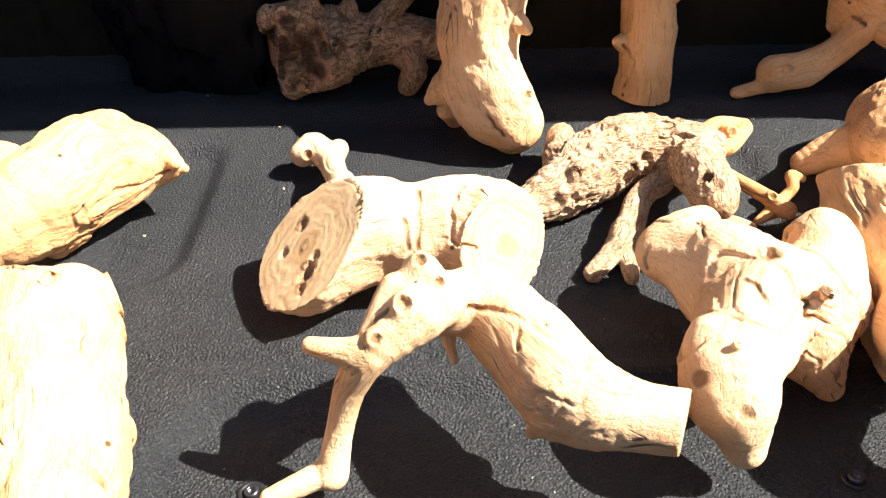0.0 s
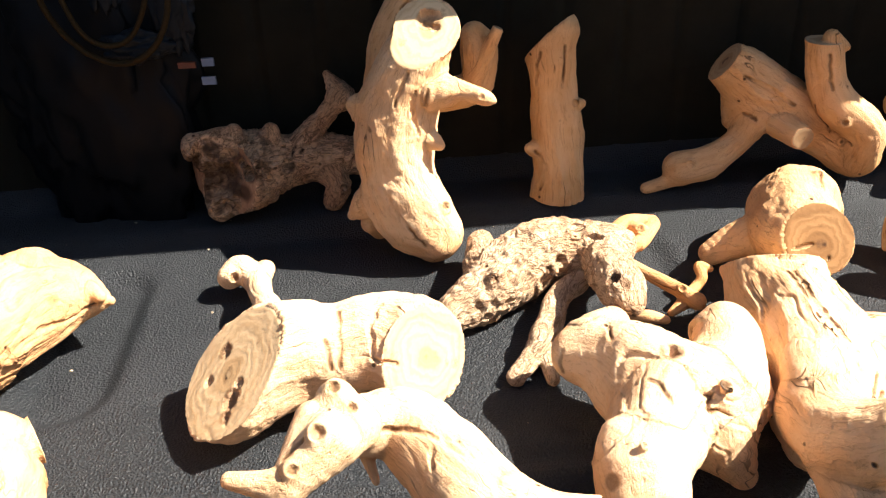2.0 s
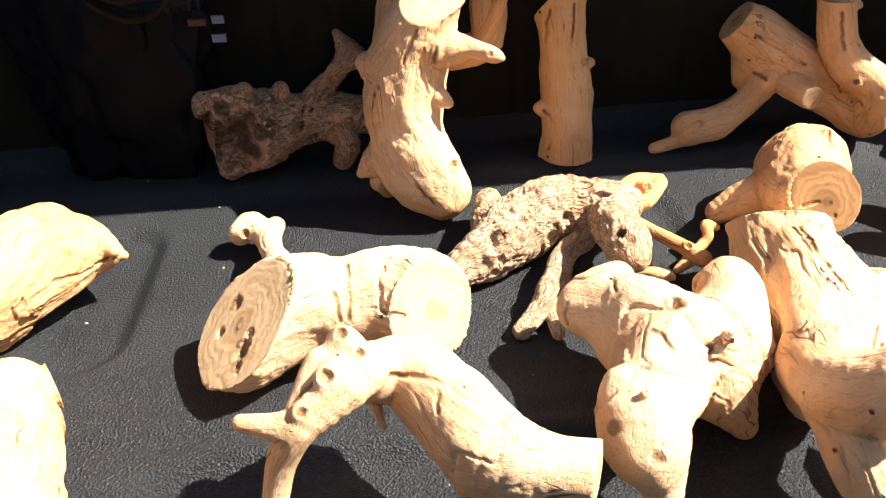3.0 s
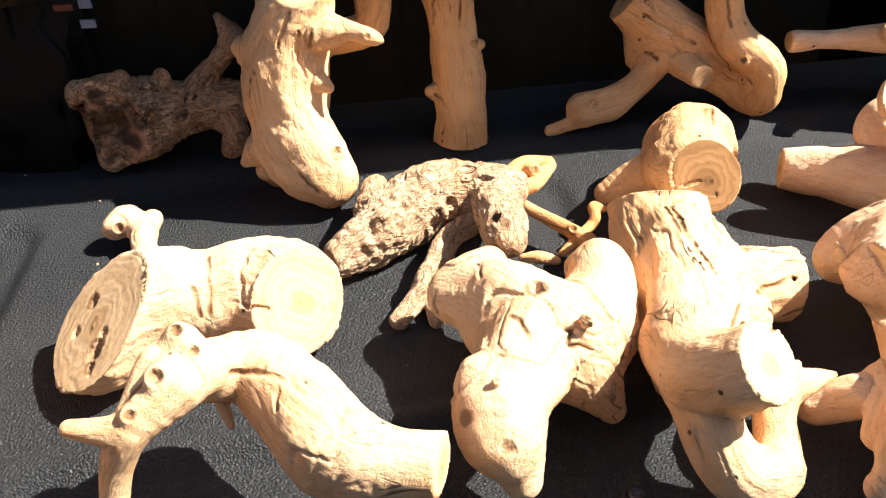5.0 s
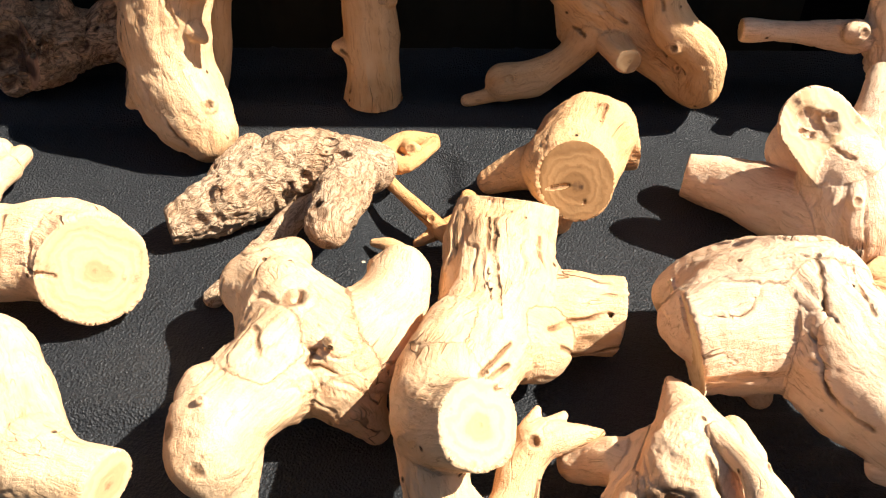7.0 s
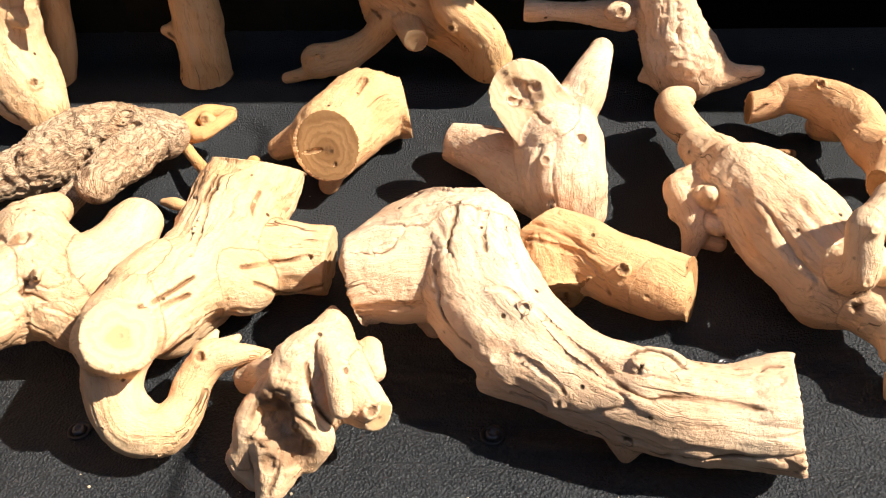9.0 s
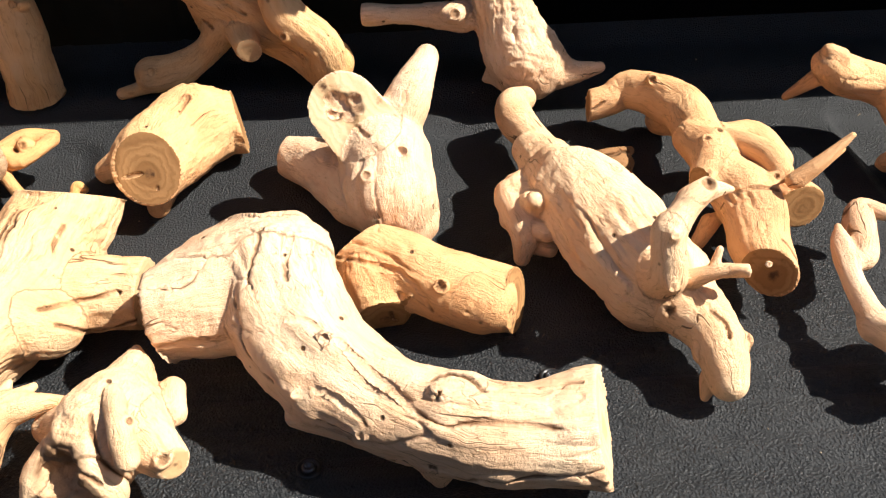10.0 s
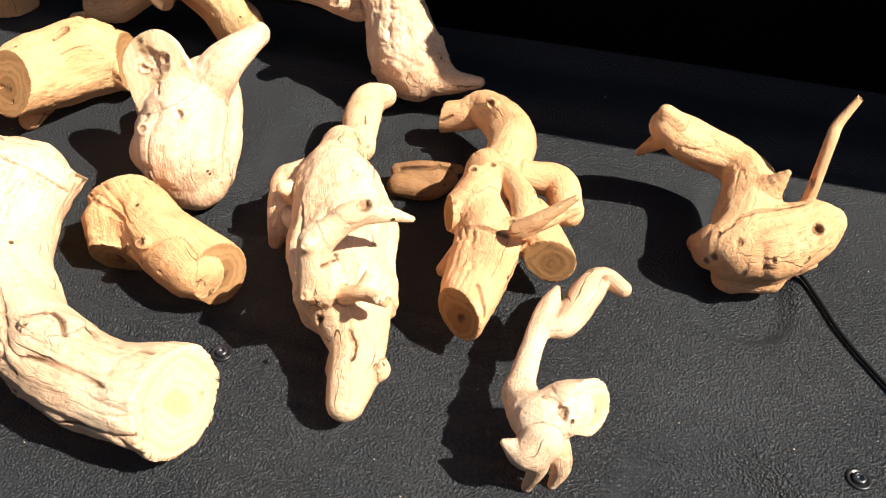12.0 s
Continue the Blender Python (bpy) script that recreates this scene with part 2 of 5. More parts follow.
def part(name, bm, material, parent=None, label="", smooth=True):
    me = bpy.data.meshes.new(name)
    bm.normal_update()
    bm.to_mesh(me)
    bm.free()
    me.materials.append(material)
    if smooth:
        me.polygons.foreach_set("use_smooth", [True] * len(me.polygons))
    ob = new(name, me)
    ob.parent = parent
    if label:
        tagged(ob, label)
    return ob


def lattice_noise(p, seed=0):
    """Smooth value noise in -1..1 at the rows of p."""
    i = np.floor(p).astype(np.int64)
    f = (p - i).astype(np.float32)
    f = f * f * (3 - 2 * f)
    out = np.zeros(len(p), np.float32)
    for dx in (0, 1):
        for dy in (0, 1):
            for dz in (0, 1):
                h = (i[:, 0] + dx) * 73856093 ^ (i[:, 1] + dy) * 19349663 ^ (i[:, 2] + dz) * 83492791 ^ (seed * 2654435761)
                h = (h ^ (h >> 13)) * 1274126177 & 0x7FFFFFFF
                h = (h ^ (h >> 16)) & 0xFFFF
                w = (f[:, 0] if dx else 1 - f[:, 0]) * (f[:, 1] if dy else 1 - f[:, 1]) * (f[:, 2] if dz else 1 - f[:, 2])
                out += w * (h / 32767.5 - 1).astype(np.float32)
    return out


def glide(points, steps=4):
    """Catmull-Rom through a limb's centre points (x, y, z, radius)."""
    p = [np.array(q, float) for q in points]
    if len(p) == 1:
        p.append(p[0] + np.array((0, 0, 0.004, 0)))
    p = [2 * p[0] - p[1], *p, 2 * p[-1] - p[-2]]
    out = []
    for k in range(1, len(p) - 2):
        a, b, c, d = p[k - 1:k + 3]
        for s in range(steps):
            u = s / steps
            q = 0.5 * (2 * b + (c - a) * u + (2 * a - 5 * b + 4 * c - d) * u * u + (3 * b - a - 3 * c + d) * u ** 3)
            q[3] = max(q[3], 0.6 * min(b[3], c[3]))
            out.append(q)
    out.append(p[-2])
    return np.array(out)


VOXEL = 0.0014


def surface(D, lo, h):
    """Surface nets: quads round the zero level of the field D."""
    ins = D < 0
    n = np.array(D.shape)
    c = np.zeros(n - 1, np.int8)
    corners = [(x, y, z) for x in (0, 1) for y in (0, 1) for z in (0, 1)]
    for x, y, z in corners:
        c += ins[x:n[0] - 1 + x, y:n[1] - 1 + y, z:n[2] - 1 + z]
    cells = np.argwhere((c > 0) & (c < 8))
    index = np.full(n - 1, -1, np.int32)
    index[tuple(cells.T)] = np.arange(len(cells))
    total, count = np.zeros((len(cells), 3)), np.zeros(len(cells))
    for a in corners:
        for ax in range(3):
            if a[ax]:
                continue
            b = list(a)
            b[ax] = 1
            da, db = D[tuple((cells + a).T)], D[tuple((cells + b).T)]
            m = (da < 0) != (db < 0)
            u = np.where(m, da / np.where(m, da - db, 1), 0)
            q = np.array(a, float) + u[:, None] * (np.array(b) - np.array(a))
            total += np.where(m[:, None], q, 0)
            count += m
    verts = lo + h * (cells + total / count[:, None])
    quads = []
    for ax in range(3):
        o = [[1, 1, 1], [1, 1, 1]]
        s0 = [slice(1, n[k] - 1) for k in range(3)]
        s0[ax] = slice(0, n[ax] - 1)
        s1 = list(s0)
        s1[ax] = slice(1, n[ax])
        i0, i1 = ins[tuple(s0)], ins[tuple(s1)]
        e = np.argwhere(i0 != i1)
        flip = i0[tuple(e.T)]
        e = e + np.array([0 if k == ax else 1 for k in range(3)])
        u, v = (ax + 1) % 3, (ax + 2) % 3
        du, dv = np.eye(3, dtype=int)[u], np.eye(3, dtype=int)[v]
        f = np.stack([index[tuple((e - d).T)] for d in (du + dv, dv, 0 * du, du)], 1)
        f[~flip] = f[~flip][:, ::-1]
        quads.append(f)
    return verts, np.concatenate(quads)


def nearest_limb(v, limbs):
    """For each vertex, metres along its nearest limb and the offset from that limb's centre line, two ways."""
    best, out = np.full(len(v), 1e9), np.zeros((len(v), 3), np.float32)
    for li, L in enumerate(limbs):
        s0 = 0.37 * li
        d0 = L[-1][:3] - L[0][:3]
        e1 = np.eye(3)[np.argmin(np.abs(d0))]
        for a, b in zip(L[:-1], L[1:]):
            ba = b[:3] - a[:3]
            n2 = max(float(ba @ ba), 1e-9)
            n1 = math.sqrt(n2)
            u = np.clip((v - a[:3]) @ ba / n2, 0, 1)
            off = v - (a[:3] + u[:, None] * ba)
            r = a[3] + u * (b[3] - a[3])
            d = np.linalg.norm(off, axis=1) - r
            m = d < best
            e1 = e1 - ba * float(e1 @ ba) / n2
            e1 = e1 / max(np.linalg.norm(e1), 1e-6)
            e2 = np.cross(ba / n1, e1)
            best[m] = d[m]
            out[m] = np.stack([s0 + u * n1, off @ e1, off @ e2], 1)[m]
            s0 += n1
    return out


class Driftwood:
    """One piece of sandblasted wood: limbs (centre line and radius, metres), sawn flat at cuts, with pits, knots and drying cracks."""
    made = 0

    def __init__(self, name, label, look="pale", rough=0.0, rest=0.0):
        Driftwood.made += 1
        self.name, self.label, self.look, self.rough, self.rest, self.seed = name, label, look, rough, rest, Driftwood.made
        self.limbs, self.cuts, self.pits, self.knots, self.cracks = [], [], [], [], []

    def limb(self, *points):
        self.limbs.append(glide(points))

    def cut(self, limb, end, *normal):
        nv = np.array(normal, float)
        self.cuts.append((limb, self.limbs[limb][0 if end == 0 else -1], nv / np.linalg.norm(nv)))

    def pit(self, *place):
        self.pits.append(place)

    def knot(self, *place):
        self.knots.append(place)

    def crack(self, width, *points):
        self.cracks.append((width, [np.array(p, float) for p in points]))

    def field(self):
        L = self.limbs
        allp = np.concatenate(L)
        lo = (allp[:, :3] - allp[:, 3:]).min(0) - 0.012
        hi = (allp[:, :3] + allp[:, 3:]).max(0) + 0.012
        n = np.ceil((hi - lo) / VOXEL).astype(int) + 1
        ax = [(lo[k] + VOXEL * np.arange(n[k])).astype(np.float32) for k in range(3)]
        D = np.full(n, 0.05, np.float32)

        def block(c0, c1):
            i0 = np.clip(np.floor((c0 - lo) / VOXEL).astype(int), 0, n - 1)
            i1 = np.clip(np.ceil((c1 - lo) / VOXEL).astype(int) + 1, 1, n)
            return tuple(slice(p, q) for p, q in zip(i0, i1))

        def axes(blk):
            return np.meshgrid(*(ax[k][blk[k]] for k in range(3)), indexing="ij", sparse=True)

        def capsule(a, b, blk):
            X, Y, Z = axes(blk)
            ba = (b - a)[:3]
            u = np.clip(((X - a[0]) * ba[0] + (Y - a[1]) * ba[1] + (Z - a[2]) * ba[2]) / max(float(ba @ ba), 1e-9), 0, 1)
            return np.sqrt((X - a[0] - u * ba[0]) ** 2 + (Y - a[1] - u * ba[1]) ** 2 + (Z - a[2] - u * ba[2]) ** 2) - (a[3] + u * (b[3] - a[3]))

        pad = 0.014
        for li, l in enumerate(L):
            whole = block((l[:, :3] - l[:, 3:]).min(0) - pad, (l[:, :3] + l[:, 3:]).max(0) + pad)
            F = np.full([w.stop - w.start for w in whole], 0.05, np.float32)
            for a, b in zip(l[:-1], l[1:]):
                r = max(a[3], b[3]) + pad
                blk = block(np.minimum(a[:3], b[:3]) - r, np.maximum(a[:3], b[:3]) + r)
                blk = tuple(slice(max(p.start, w.start), min(p.stop, w.stop)) for p, w in zip(blk, whole))
                sub = tuple(slice(p.start - w.start, p.stop - w.start) for p, w in zip(blk, whole))
                F[sub] = np.minimum(F[sub], capsule(a, b, blk))
            X, Y, Z = axes(whole)
            for ci, e, nv in self.cuts:
                if ci == li:
                    side = (X - e[0]) * nv[0] + (Y - e[1]) * nv[1] + (Z - e[2]) * nv[2]
                    near = (X - e[0]) ** 2 + (Y - e[1]) ** 2 + (Z - e[2]) ** 2 < (2.6 * e[3]) ** 2
                    F = np.where(near, np.maximum(F, side), F)
            k = min(0.0065, 0.35 * float(l[:, 3].mean()) + 0.001)
            old = D[whole]
            D[whole] = np.minimum(old, F) - np.maximum(k - np.abs(old - F), 0) ** 2 / (4 * k)

        def carve(a, b, soft):
            r = max(a[3], b[3]) + 0.01
            blk = block(np.minimum(a[:3], b[:3]) - r, np.maximum(a[:3], b[:3]) + r)
            d, old = -capsule(a, b, blk), D[blk]
            D[blk] = np.maximum(old, d) + np.maximum(soft - np.abs(old - d), 0) ** 2 / (4 * soft)

        for x, y, z, r in self.knots:
            c = np.array((x, y, z, r))
            blk = block(c[:3] - 2 * r - 0.01, c[:3] + 2 * r + 0.01)
            d, old, k = capsule(c - (0, 0, 0, 0.25 * r), c - (0, 0, 0, 0.25 * r), blk), D[blk], 0.006
            D[blk] = np.minimum(old, d) - np.maximum(k - np.abs(old - d), 0) ** 2 / (4 * k)
        for x, y, z, r in self.pits:
            c = np.array((x, y, z, r))
            blk = block(c[:3] - 1.6 * r - 0.006, c[:3] + 1.6 * r + 0.006)
            X, Y, Z = np.broadcast_arrays(*axes(blk))
            q = np.stack([X.ravel(), Y.ravel(), Z.ravel()], 1)
            ragged = (lattice_noise(q * (1.1 / r), self.seed + 31) + 0.7 * lattice_noise(q * (2.6 / r), self.seed + 32)).reshape(X.shape)
            d, old, soft = 0.32 * r * ragged - capsule(c, c, blk), D[blk], 0.002
            D[blk] = np.maximum(old, d) + np.maximum(soft - np.abs(old - d), 0) ** 2 / (4 * soft)
        skin = D.copy()
        self.lines = []
        for w, pts in self.cracks:
            line = glide([(*p, 1.25 * w * (0.55 if i in (0, len(pts) - 1) else 1.0)) for i, p in enumerate(pts)], 7)
            jag = lattice_noise(line[:, :3] * 260, self.seed)
            line[:, :3] += 0.0014 * np.stack([jag, -jag, jag], 1)
            for _ in range(4):
                i = np.clip(np.rint((line[:, :3] - lo) / VOXEL).astype(int), 1, n - 2)
                g = np.stack([skin[tuple((i + o).T)] - skin[tuple((i - o).T)] for o in np.eye(3, dtype=int)], 1)
                g /= np.maximum(np.linalg.norm(g, axis=1), 1e-6)[:, None]
                d = skin[tuple(i.T)] + ((line[:, :3] - lo - i * VOXEL) * g).sum(1)
                line[:, :3] -= np.clip(d + 0.25 * w, -0.01, 0.01)[:, None] * g
            self.lines.append((w, line))
            for a, b in zip(line[:-1], line[1:]):
                carve(a, b, 0.0008)
        return D, lo

    def shape(self):
        D, lo = self.field()
        seed = self.seed
        verts, faces = surface(D, lo, VOXEL)
        grain = nearest_limb(verts, self.limbs)
        me = bpy.data.meshes.new("draft")
        me.from_pydata(verts.tolist(), [], faces.tolist())
        me.update()
        nor = np.empty(len(verts) * 3, np.float32)
        me.vertices.foreach_get("normal", nor)
        bpy.data.meshes.remove(me)
        nor = nor.reshape(-1, 3)
        flat = np.zeros(len(verts), bool)
        for _, e, nv in self.cuts:
            w = verts - e[:3]
            flat |= (np.abs(w @ nv) < 0.0013) & (np.linalg.norm(w, axis=1) < 1.7 * e[3] + 0.004) & (nor @ nv > 0.7)
        # lumps, long flutes and wrinkles along the grain, creases, and pitted skin on burls
        size = np.clip(np.linalg.norm(grain[:, 1:], axis=1) / 0.033, 0.15, 1.2)
        bend = np.stack([lattice_noise(verts * 24, seed + k) for k in (11, 12, 13)], 1)
        q = verts + 0.006 * bend
        move = 0.0042 * lattice_noise(q * 21, seed) + 0.0019 * lattice_noise(q * 48, seed + 1)
        along = np.stack([grain[:, 0] * 8, grain[:, 1] * 62, grain[:, 2] * 62], 1) + 0.7 * bend
        fl = lattice_noise(along * (1, 1.25, 1.25), seed + 2)
        fine = lattice_noise(along * (1.6, 3.1, 3.1), seed + 3)
        gate = np.clip(0.35 + 1.4 * lattice_noise(q * 17, seed + 4), 0, 1)
        move += 0.0016 * fl + gate * (0.0012 * fine - 0.0023 * np.clip(1 - np.abs(fl) / 0.07, 0, 1))
        move += 0.00045 * lattice_noise(q * 210, seed + 5) + 0.0005 * gate * lattice_noise(along * (3, 6, 6), seed + 9)
        if self.rough:
            b = np.abs(lattice_noise(q * 95 + 0.5 * bend, seed + 6))
            c = np.abs(lattice_noise(q * 210 + bend, seed + 7))
            move += self.rough * (0.0035 * lattice_noise(q * 42, seed + 8) + 0.0045 * (0.3 - b) + 0.003 * (0.3 - c))
        move *= size
        verts = verts + nor * (move * np.where(flat, 0.15, 1.0))[:, None]
        verts[:, 2] = np.maximum(verts[:, 2], self.rest + 0.0005)
        return verts, faces, grain, flat

    def build(self):
        verts, faces, grain, flat = self.shape()
        # mask: shade painted along the cracks, rotted wood round the pits
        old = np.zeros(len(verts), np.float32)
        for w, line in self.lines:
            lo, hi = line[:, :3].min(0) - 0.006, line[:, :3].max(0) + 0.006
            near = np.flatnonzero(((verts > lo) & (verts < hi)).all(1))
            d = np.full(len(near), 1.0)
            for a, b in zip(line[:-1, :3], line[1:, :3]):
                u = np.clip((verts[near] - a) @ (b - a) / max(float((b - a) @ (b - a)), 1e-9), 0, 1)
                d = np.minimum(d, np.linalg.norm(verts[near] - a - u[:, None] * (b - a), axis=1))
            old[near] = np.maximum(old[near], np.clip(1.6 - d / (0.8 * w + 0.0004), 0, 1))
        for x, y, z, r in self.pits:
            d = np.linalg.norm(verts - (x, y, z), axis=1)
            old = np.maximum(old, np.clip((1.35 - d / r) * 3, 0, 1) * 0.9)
        side, cap = LOOKS[self.look]
        inflat = flat[faces].all(1)
        ob = new(self.name)
        centre = np.concatenate(self.limbs)[:, :3].mean(0)
        base = np.array((centre[0], centre[1], self.rest))

        def piece(name, keep, material):
            used, inv = np.unique(faces[keep], return_inverse=True)
            m = bpy.data.meshes.new(name)
            m.from_pydata((verts[used] - base).tolist(), [], inv.reshape(-1, 4).tolist())
            m.polygons.foreach_set("use_smooth", [True] * len(m.polygons))
            m.materials.append(material)
            m.attributes.new("grain", "FLOAT_VECTOR", "POINT").data.foreach_set("vector", grain[used].astype(np.float32).ravel())
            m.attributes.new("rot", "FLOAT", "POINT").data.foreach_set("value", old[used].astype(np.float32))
            m.update()
            new(name, m).parent = ob

        piece("body", ~inflat, side)
        mids = verts[faces].mean(1)
        for _, e, nv in self.cuts:
            keep = inflat & (np.abs((mids - e[:3]) @ nv) < 0.003) & (np.linalg.norm(mids - e[:3], axis=1) < 1.7 * e[3] + 0.006)
            if keep.sum() > 3:
                piece("sawn_end", keep, cap)
                inflat = inflat & ~keep
        ob.location = base
        return tagged(ob, self.label, "driftwood", "driftwood pieces")


# ---- truck bed: floor, walls, added shade rail ----
BED = pose(0, 0, 0, 0, 0, 5.0)
WALL_V, RIB, RAIL_H, LEDGE = 0.905, 0.069, 0.42, 0.013


def smooth_step(a, b, x):
    u = np.clip((x - a) / (b - a), 0, 1)
    return u * u * (3 - 2 * u)


def rounded_box(u, v, u0, u1, v0, v1, r, soft):
    """1 inside a rounded rectangle, falling to 0 over soft metres outside it."""
    du = np.abs(u - (u0 + u1) / 2) - (u1 - u0) / 2 + r
    dv = np.abs(v - (v0 + v1) / 2) - (v1 - v0) / 2 + r
    d = np.hypot(np.maximum(du, 0), np.maximum(dv, 0)) + np.minimum(np.maximum(du, dv), 0) - r
    return 1 - smooth_step(0, soft, d)


def floor_height(u, v):
    """Moulded floor: lowered channels at the back, long ripples and raised pads in front."""
    z = np.zeros_like(u)
    for c in (-0.65, -0.17, 0.362, 0.783, 1.227, 1.63):
        z -= 0.011 * rounded_box(u, v, c - 0.028, c + 0.028, 0.54, 0.745, 0.028, 0.022)
    ripple = smooth_step(0.5, 0.62, u) * smooth_step(0.27, 0.29, v) * (1 - smooth_step(0.41, 0.44, v - 0.05 * smooth_step(0.8, 0.95, u)))
    ripple = ripple * (1 - smooth_step(1.22, 1.27, u))
    z -= 0.004 * np.exp(-((((v - 0.362) / 0.029 + 0.5) % 1 - 0.5) * 0.029 / 0.0055) ** 2) * ripple
    z -= 0.0035 * np.exp(-((v - 0.436) / 0.009) ** 2) * (1 - smooth_step(0.42, 0.5, u))
    z -= 0.004 * np.exp(-((v - 0.252) / 0.0025) ** 2)
    for u0, u1, r in ((-0.085, 0.42, 0.06), (1.155, 1.262, 0.05)):
        z -= 0.013 * rounded_box(u, v, u0, u1, 0.19, 0.4, r, 0.022)
    z += 0.0006 * np.sin(u * 9 + 1) * np.sin(v * 13)
    z += LEDGE * smooth_step(0.785, 0.825, v)
    z += 0.03 * smooth_step(0.87, 0.915, v) ** 2
    return np.minimum(z - 0.0005, 0.043)


def build_floor():
    us, vs = np.arange(-0.85, 1.9001, 0.0065), np.arange(-0.15, 0.9301, 0.0055)
    U, V = np.meshgrid(us, vs, indexing="ij")
    Z = floor_height(U, V)
    n, m = U.shape
    top = np.stack([U, V, Z], -1).reshape(-1, 3)
    i = np.arange(n * m).reshape(n, m)
    f = np.stack([i[:-1, :-1], i[1:, :-1], i[1:, 1:], i[:-1, 1:]], -1).reshape(-1, 4)
    ob = mesh_object("floor", top.tolist(), f.tolist(), LINER)
    mod = ob.modifiers.new("thickness", "SOLIDIFY")
    mod.thickness, mod.offset = 0.01, -1
    ob.matrix_world = BED
    tagged(ob, "black grained plastic truck bed liner floor with moulded channels", "floor", kind="structure")


def build_back_wall():
    """Ribbed wall: flat panels between narrow recesses."""
    us = np.arange(-0.85, 1.9001, 0.005)
    phase = ((us + 0.012) / RIB) % 1.0
    depth = 0.007 * (1 - smooth_step(0.0, 0.09, np.minimum(phase, 1 - phase))) * (1 - smooth_step(0.66, 0.78, us))
    zs = [-0.01, 0.05, 0.12, 0.2, 0.3, RAIL_H]
    front = [(u, WALL_V + 0.012 * z + (d if z > 0.08 else d * 0.2), z) for z in zs for u, d in zip(us, depth)]
    back = [(u, WALL_V + 0.06, z) for z in zs for u in us]
    n, k = len(us), len(zs)
    faces = []
    for off, rev in ((0, False), (n * k, True)):
        for j in range(k - 1):
            for i in range(n - 1):
                a = off + j * n + i
                q = (a, a + 1, a + n + 1, a + n)
                faces.append(q[::-1] if rev else q)
    t = (k - 1) * n
    faces += [(t + i, t + i + 1, n * k + t + i + 1, n * k + t + i) for i in range(n - 1)]
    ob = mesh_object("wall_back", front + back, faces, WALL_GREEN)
    # right of u 0.78: the dark panel with shade in its colour
    ob.data.materials.append(WALL_SHADE_BLACK)
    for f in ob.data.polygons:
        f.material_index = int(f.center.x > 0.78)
    ob.matrix_world = BED
    tagged(ob, "dark ribbed plastic side wall of the truck bed", "wall", kind="structure")


def box_structure(name, label, lo, hi, material, category="wall"):
    bm = bmesh.new()
    bmesh.ops.create_cube(bm, size=1.0)
    for v in bm.verts:
        v.co = Vector([lo[k] + (v.co[k] + 0.5) * (hi[k] - lo[k]) for k in range(3)])
    bmesh.ops.bevel(bm, geom=bm.edges[:], offset=0.008, segments=2, affect="EDGES")
    ob = part(name, bm, material, None)
    ob.matrix_world = BED
    return tagged(ob, label, category, kind="structure")


build_floor()
build_back_wall()
# Unseen overhang added to cast the back shade; edge steps fit the shade line
for u0, u1, edge in ((-0.85, 0.9, 0.745), (0.904, 1.2, 0.768), (1.204, 1.9, 0.724)):
    box_structure("rail_back", "unseen black rail overhang along the truck bed wall, added for shade", (u0, edge, RAIL_H + 0.002), (u1, 1.0, RAIL_H + 0.05), WALL_PAINT, "rail")
box_structure("wall_front", "dark plastic near wall of the truck bed", (-0.85, -0.21, -0.012), (1.9, -0.152, 0.38), WALL_PAINT)
box_structure("wall_left", "dark plastic end wall of the truck bed", (-0.91, -0.15, -0.012), (-0.852, 0.9, RAIL_H), WALL_PAINT)
box_structure("wall_right", "dark plastic end wall of the truck bed", (1.902, -0.15, -0.012), (1.96, 0.9, 0.36), WALL_PAINT)
bm = bmesh.new()
bmesh.ops.create_grid(bm, x_segments=2, y_segments=2, size=400.0)
ground = part("ground", bm, plain("driveway", (0.3, 0.28, 0.26), 0.9), None)
ground.location = (0, 0, -0.8)
tagged(ground, "pale dusty driveway below the truck", "ground", kind="structure")


# ---- bolts ----
def bolt(x, y):
    local = BED.inverted() @ Vector((x, y, 0))
    z = float(floor_height(np.full(5, local.x), local.y + np.linspace(-0.009, 0.009, 5)).max())
    ob = new("bolt")
    ob.location = (x, y, z)
    bm = bmesh.new()
    rings = [(0.0088, 0.0), (0.0088, 0.0012), (0.0082, 0.0018), (0.0066, 0.0018), (0.0058, 0.0008), (0.0, 0.0008)]
    lathe(bm, rings)
    part("washer", bm, WASHER, ob)
    bm = bmesh.new()
    lathe(bm, [(0.0049, 0.0008), (0.0049, 0.0026), (0.0041, 0.0036), (0.0027, 0.0038), (0.0024, 0.0036), (0.0021, 0.0016), (0.0, 0.0016)], star=(0.0024, 0.0006))
    part("head", bm, STEEL, ob, "dark steel star-drive head")
    return tagged(ob, "dark steel star-drive bolt sunk in the bed liner", "bolt", "bed bolts")


def lathe(bm, profile, n=24, star=None):
    loops = []
    for r, z in profile:
        loop = []
        for k in range(n):
            a = 2 * math.pi * k / n
            rr = r
            if star and 0 < r <= star[0]:
                rr = r + star[1] * math.cos(6 * a)
            loop.append(bm.verts.new((rr * math.cos(a), rr * math.sin(a), z)))
        loops.append(loop)
    for p, q in zip(loops[:-1], loops[1:]):
        for k in range(n):
            bm.faces.new((p[k], p[(k + 1) % n], q[(k + 1) % n], q[k]))
    bmesh.ops.remove_doubles(bm, verts=bm.verts[:], dist=1e-6)


for bx, by in ((-0.061, 0.326), (0.313, 0.36), (0.618, 0.379), (0.79, 0.462), (1.265, 0.526)):
    bolt(bx, by)

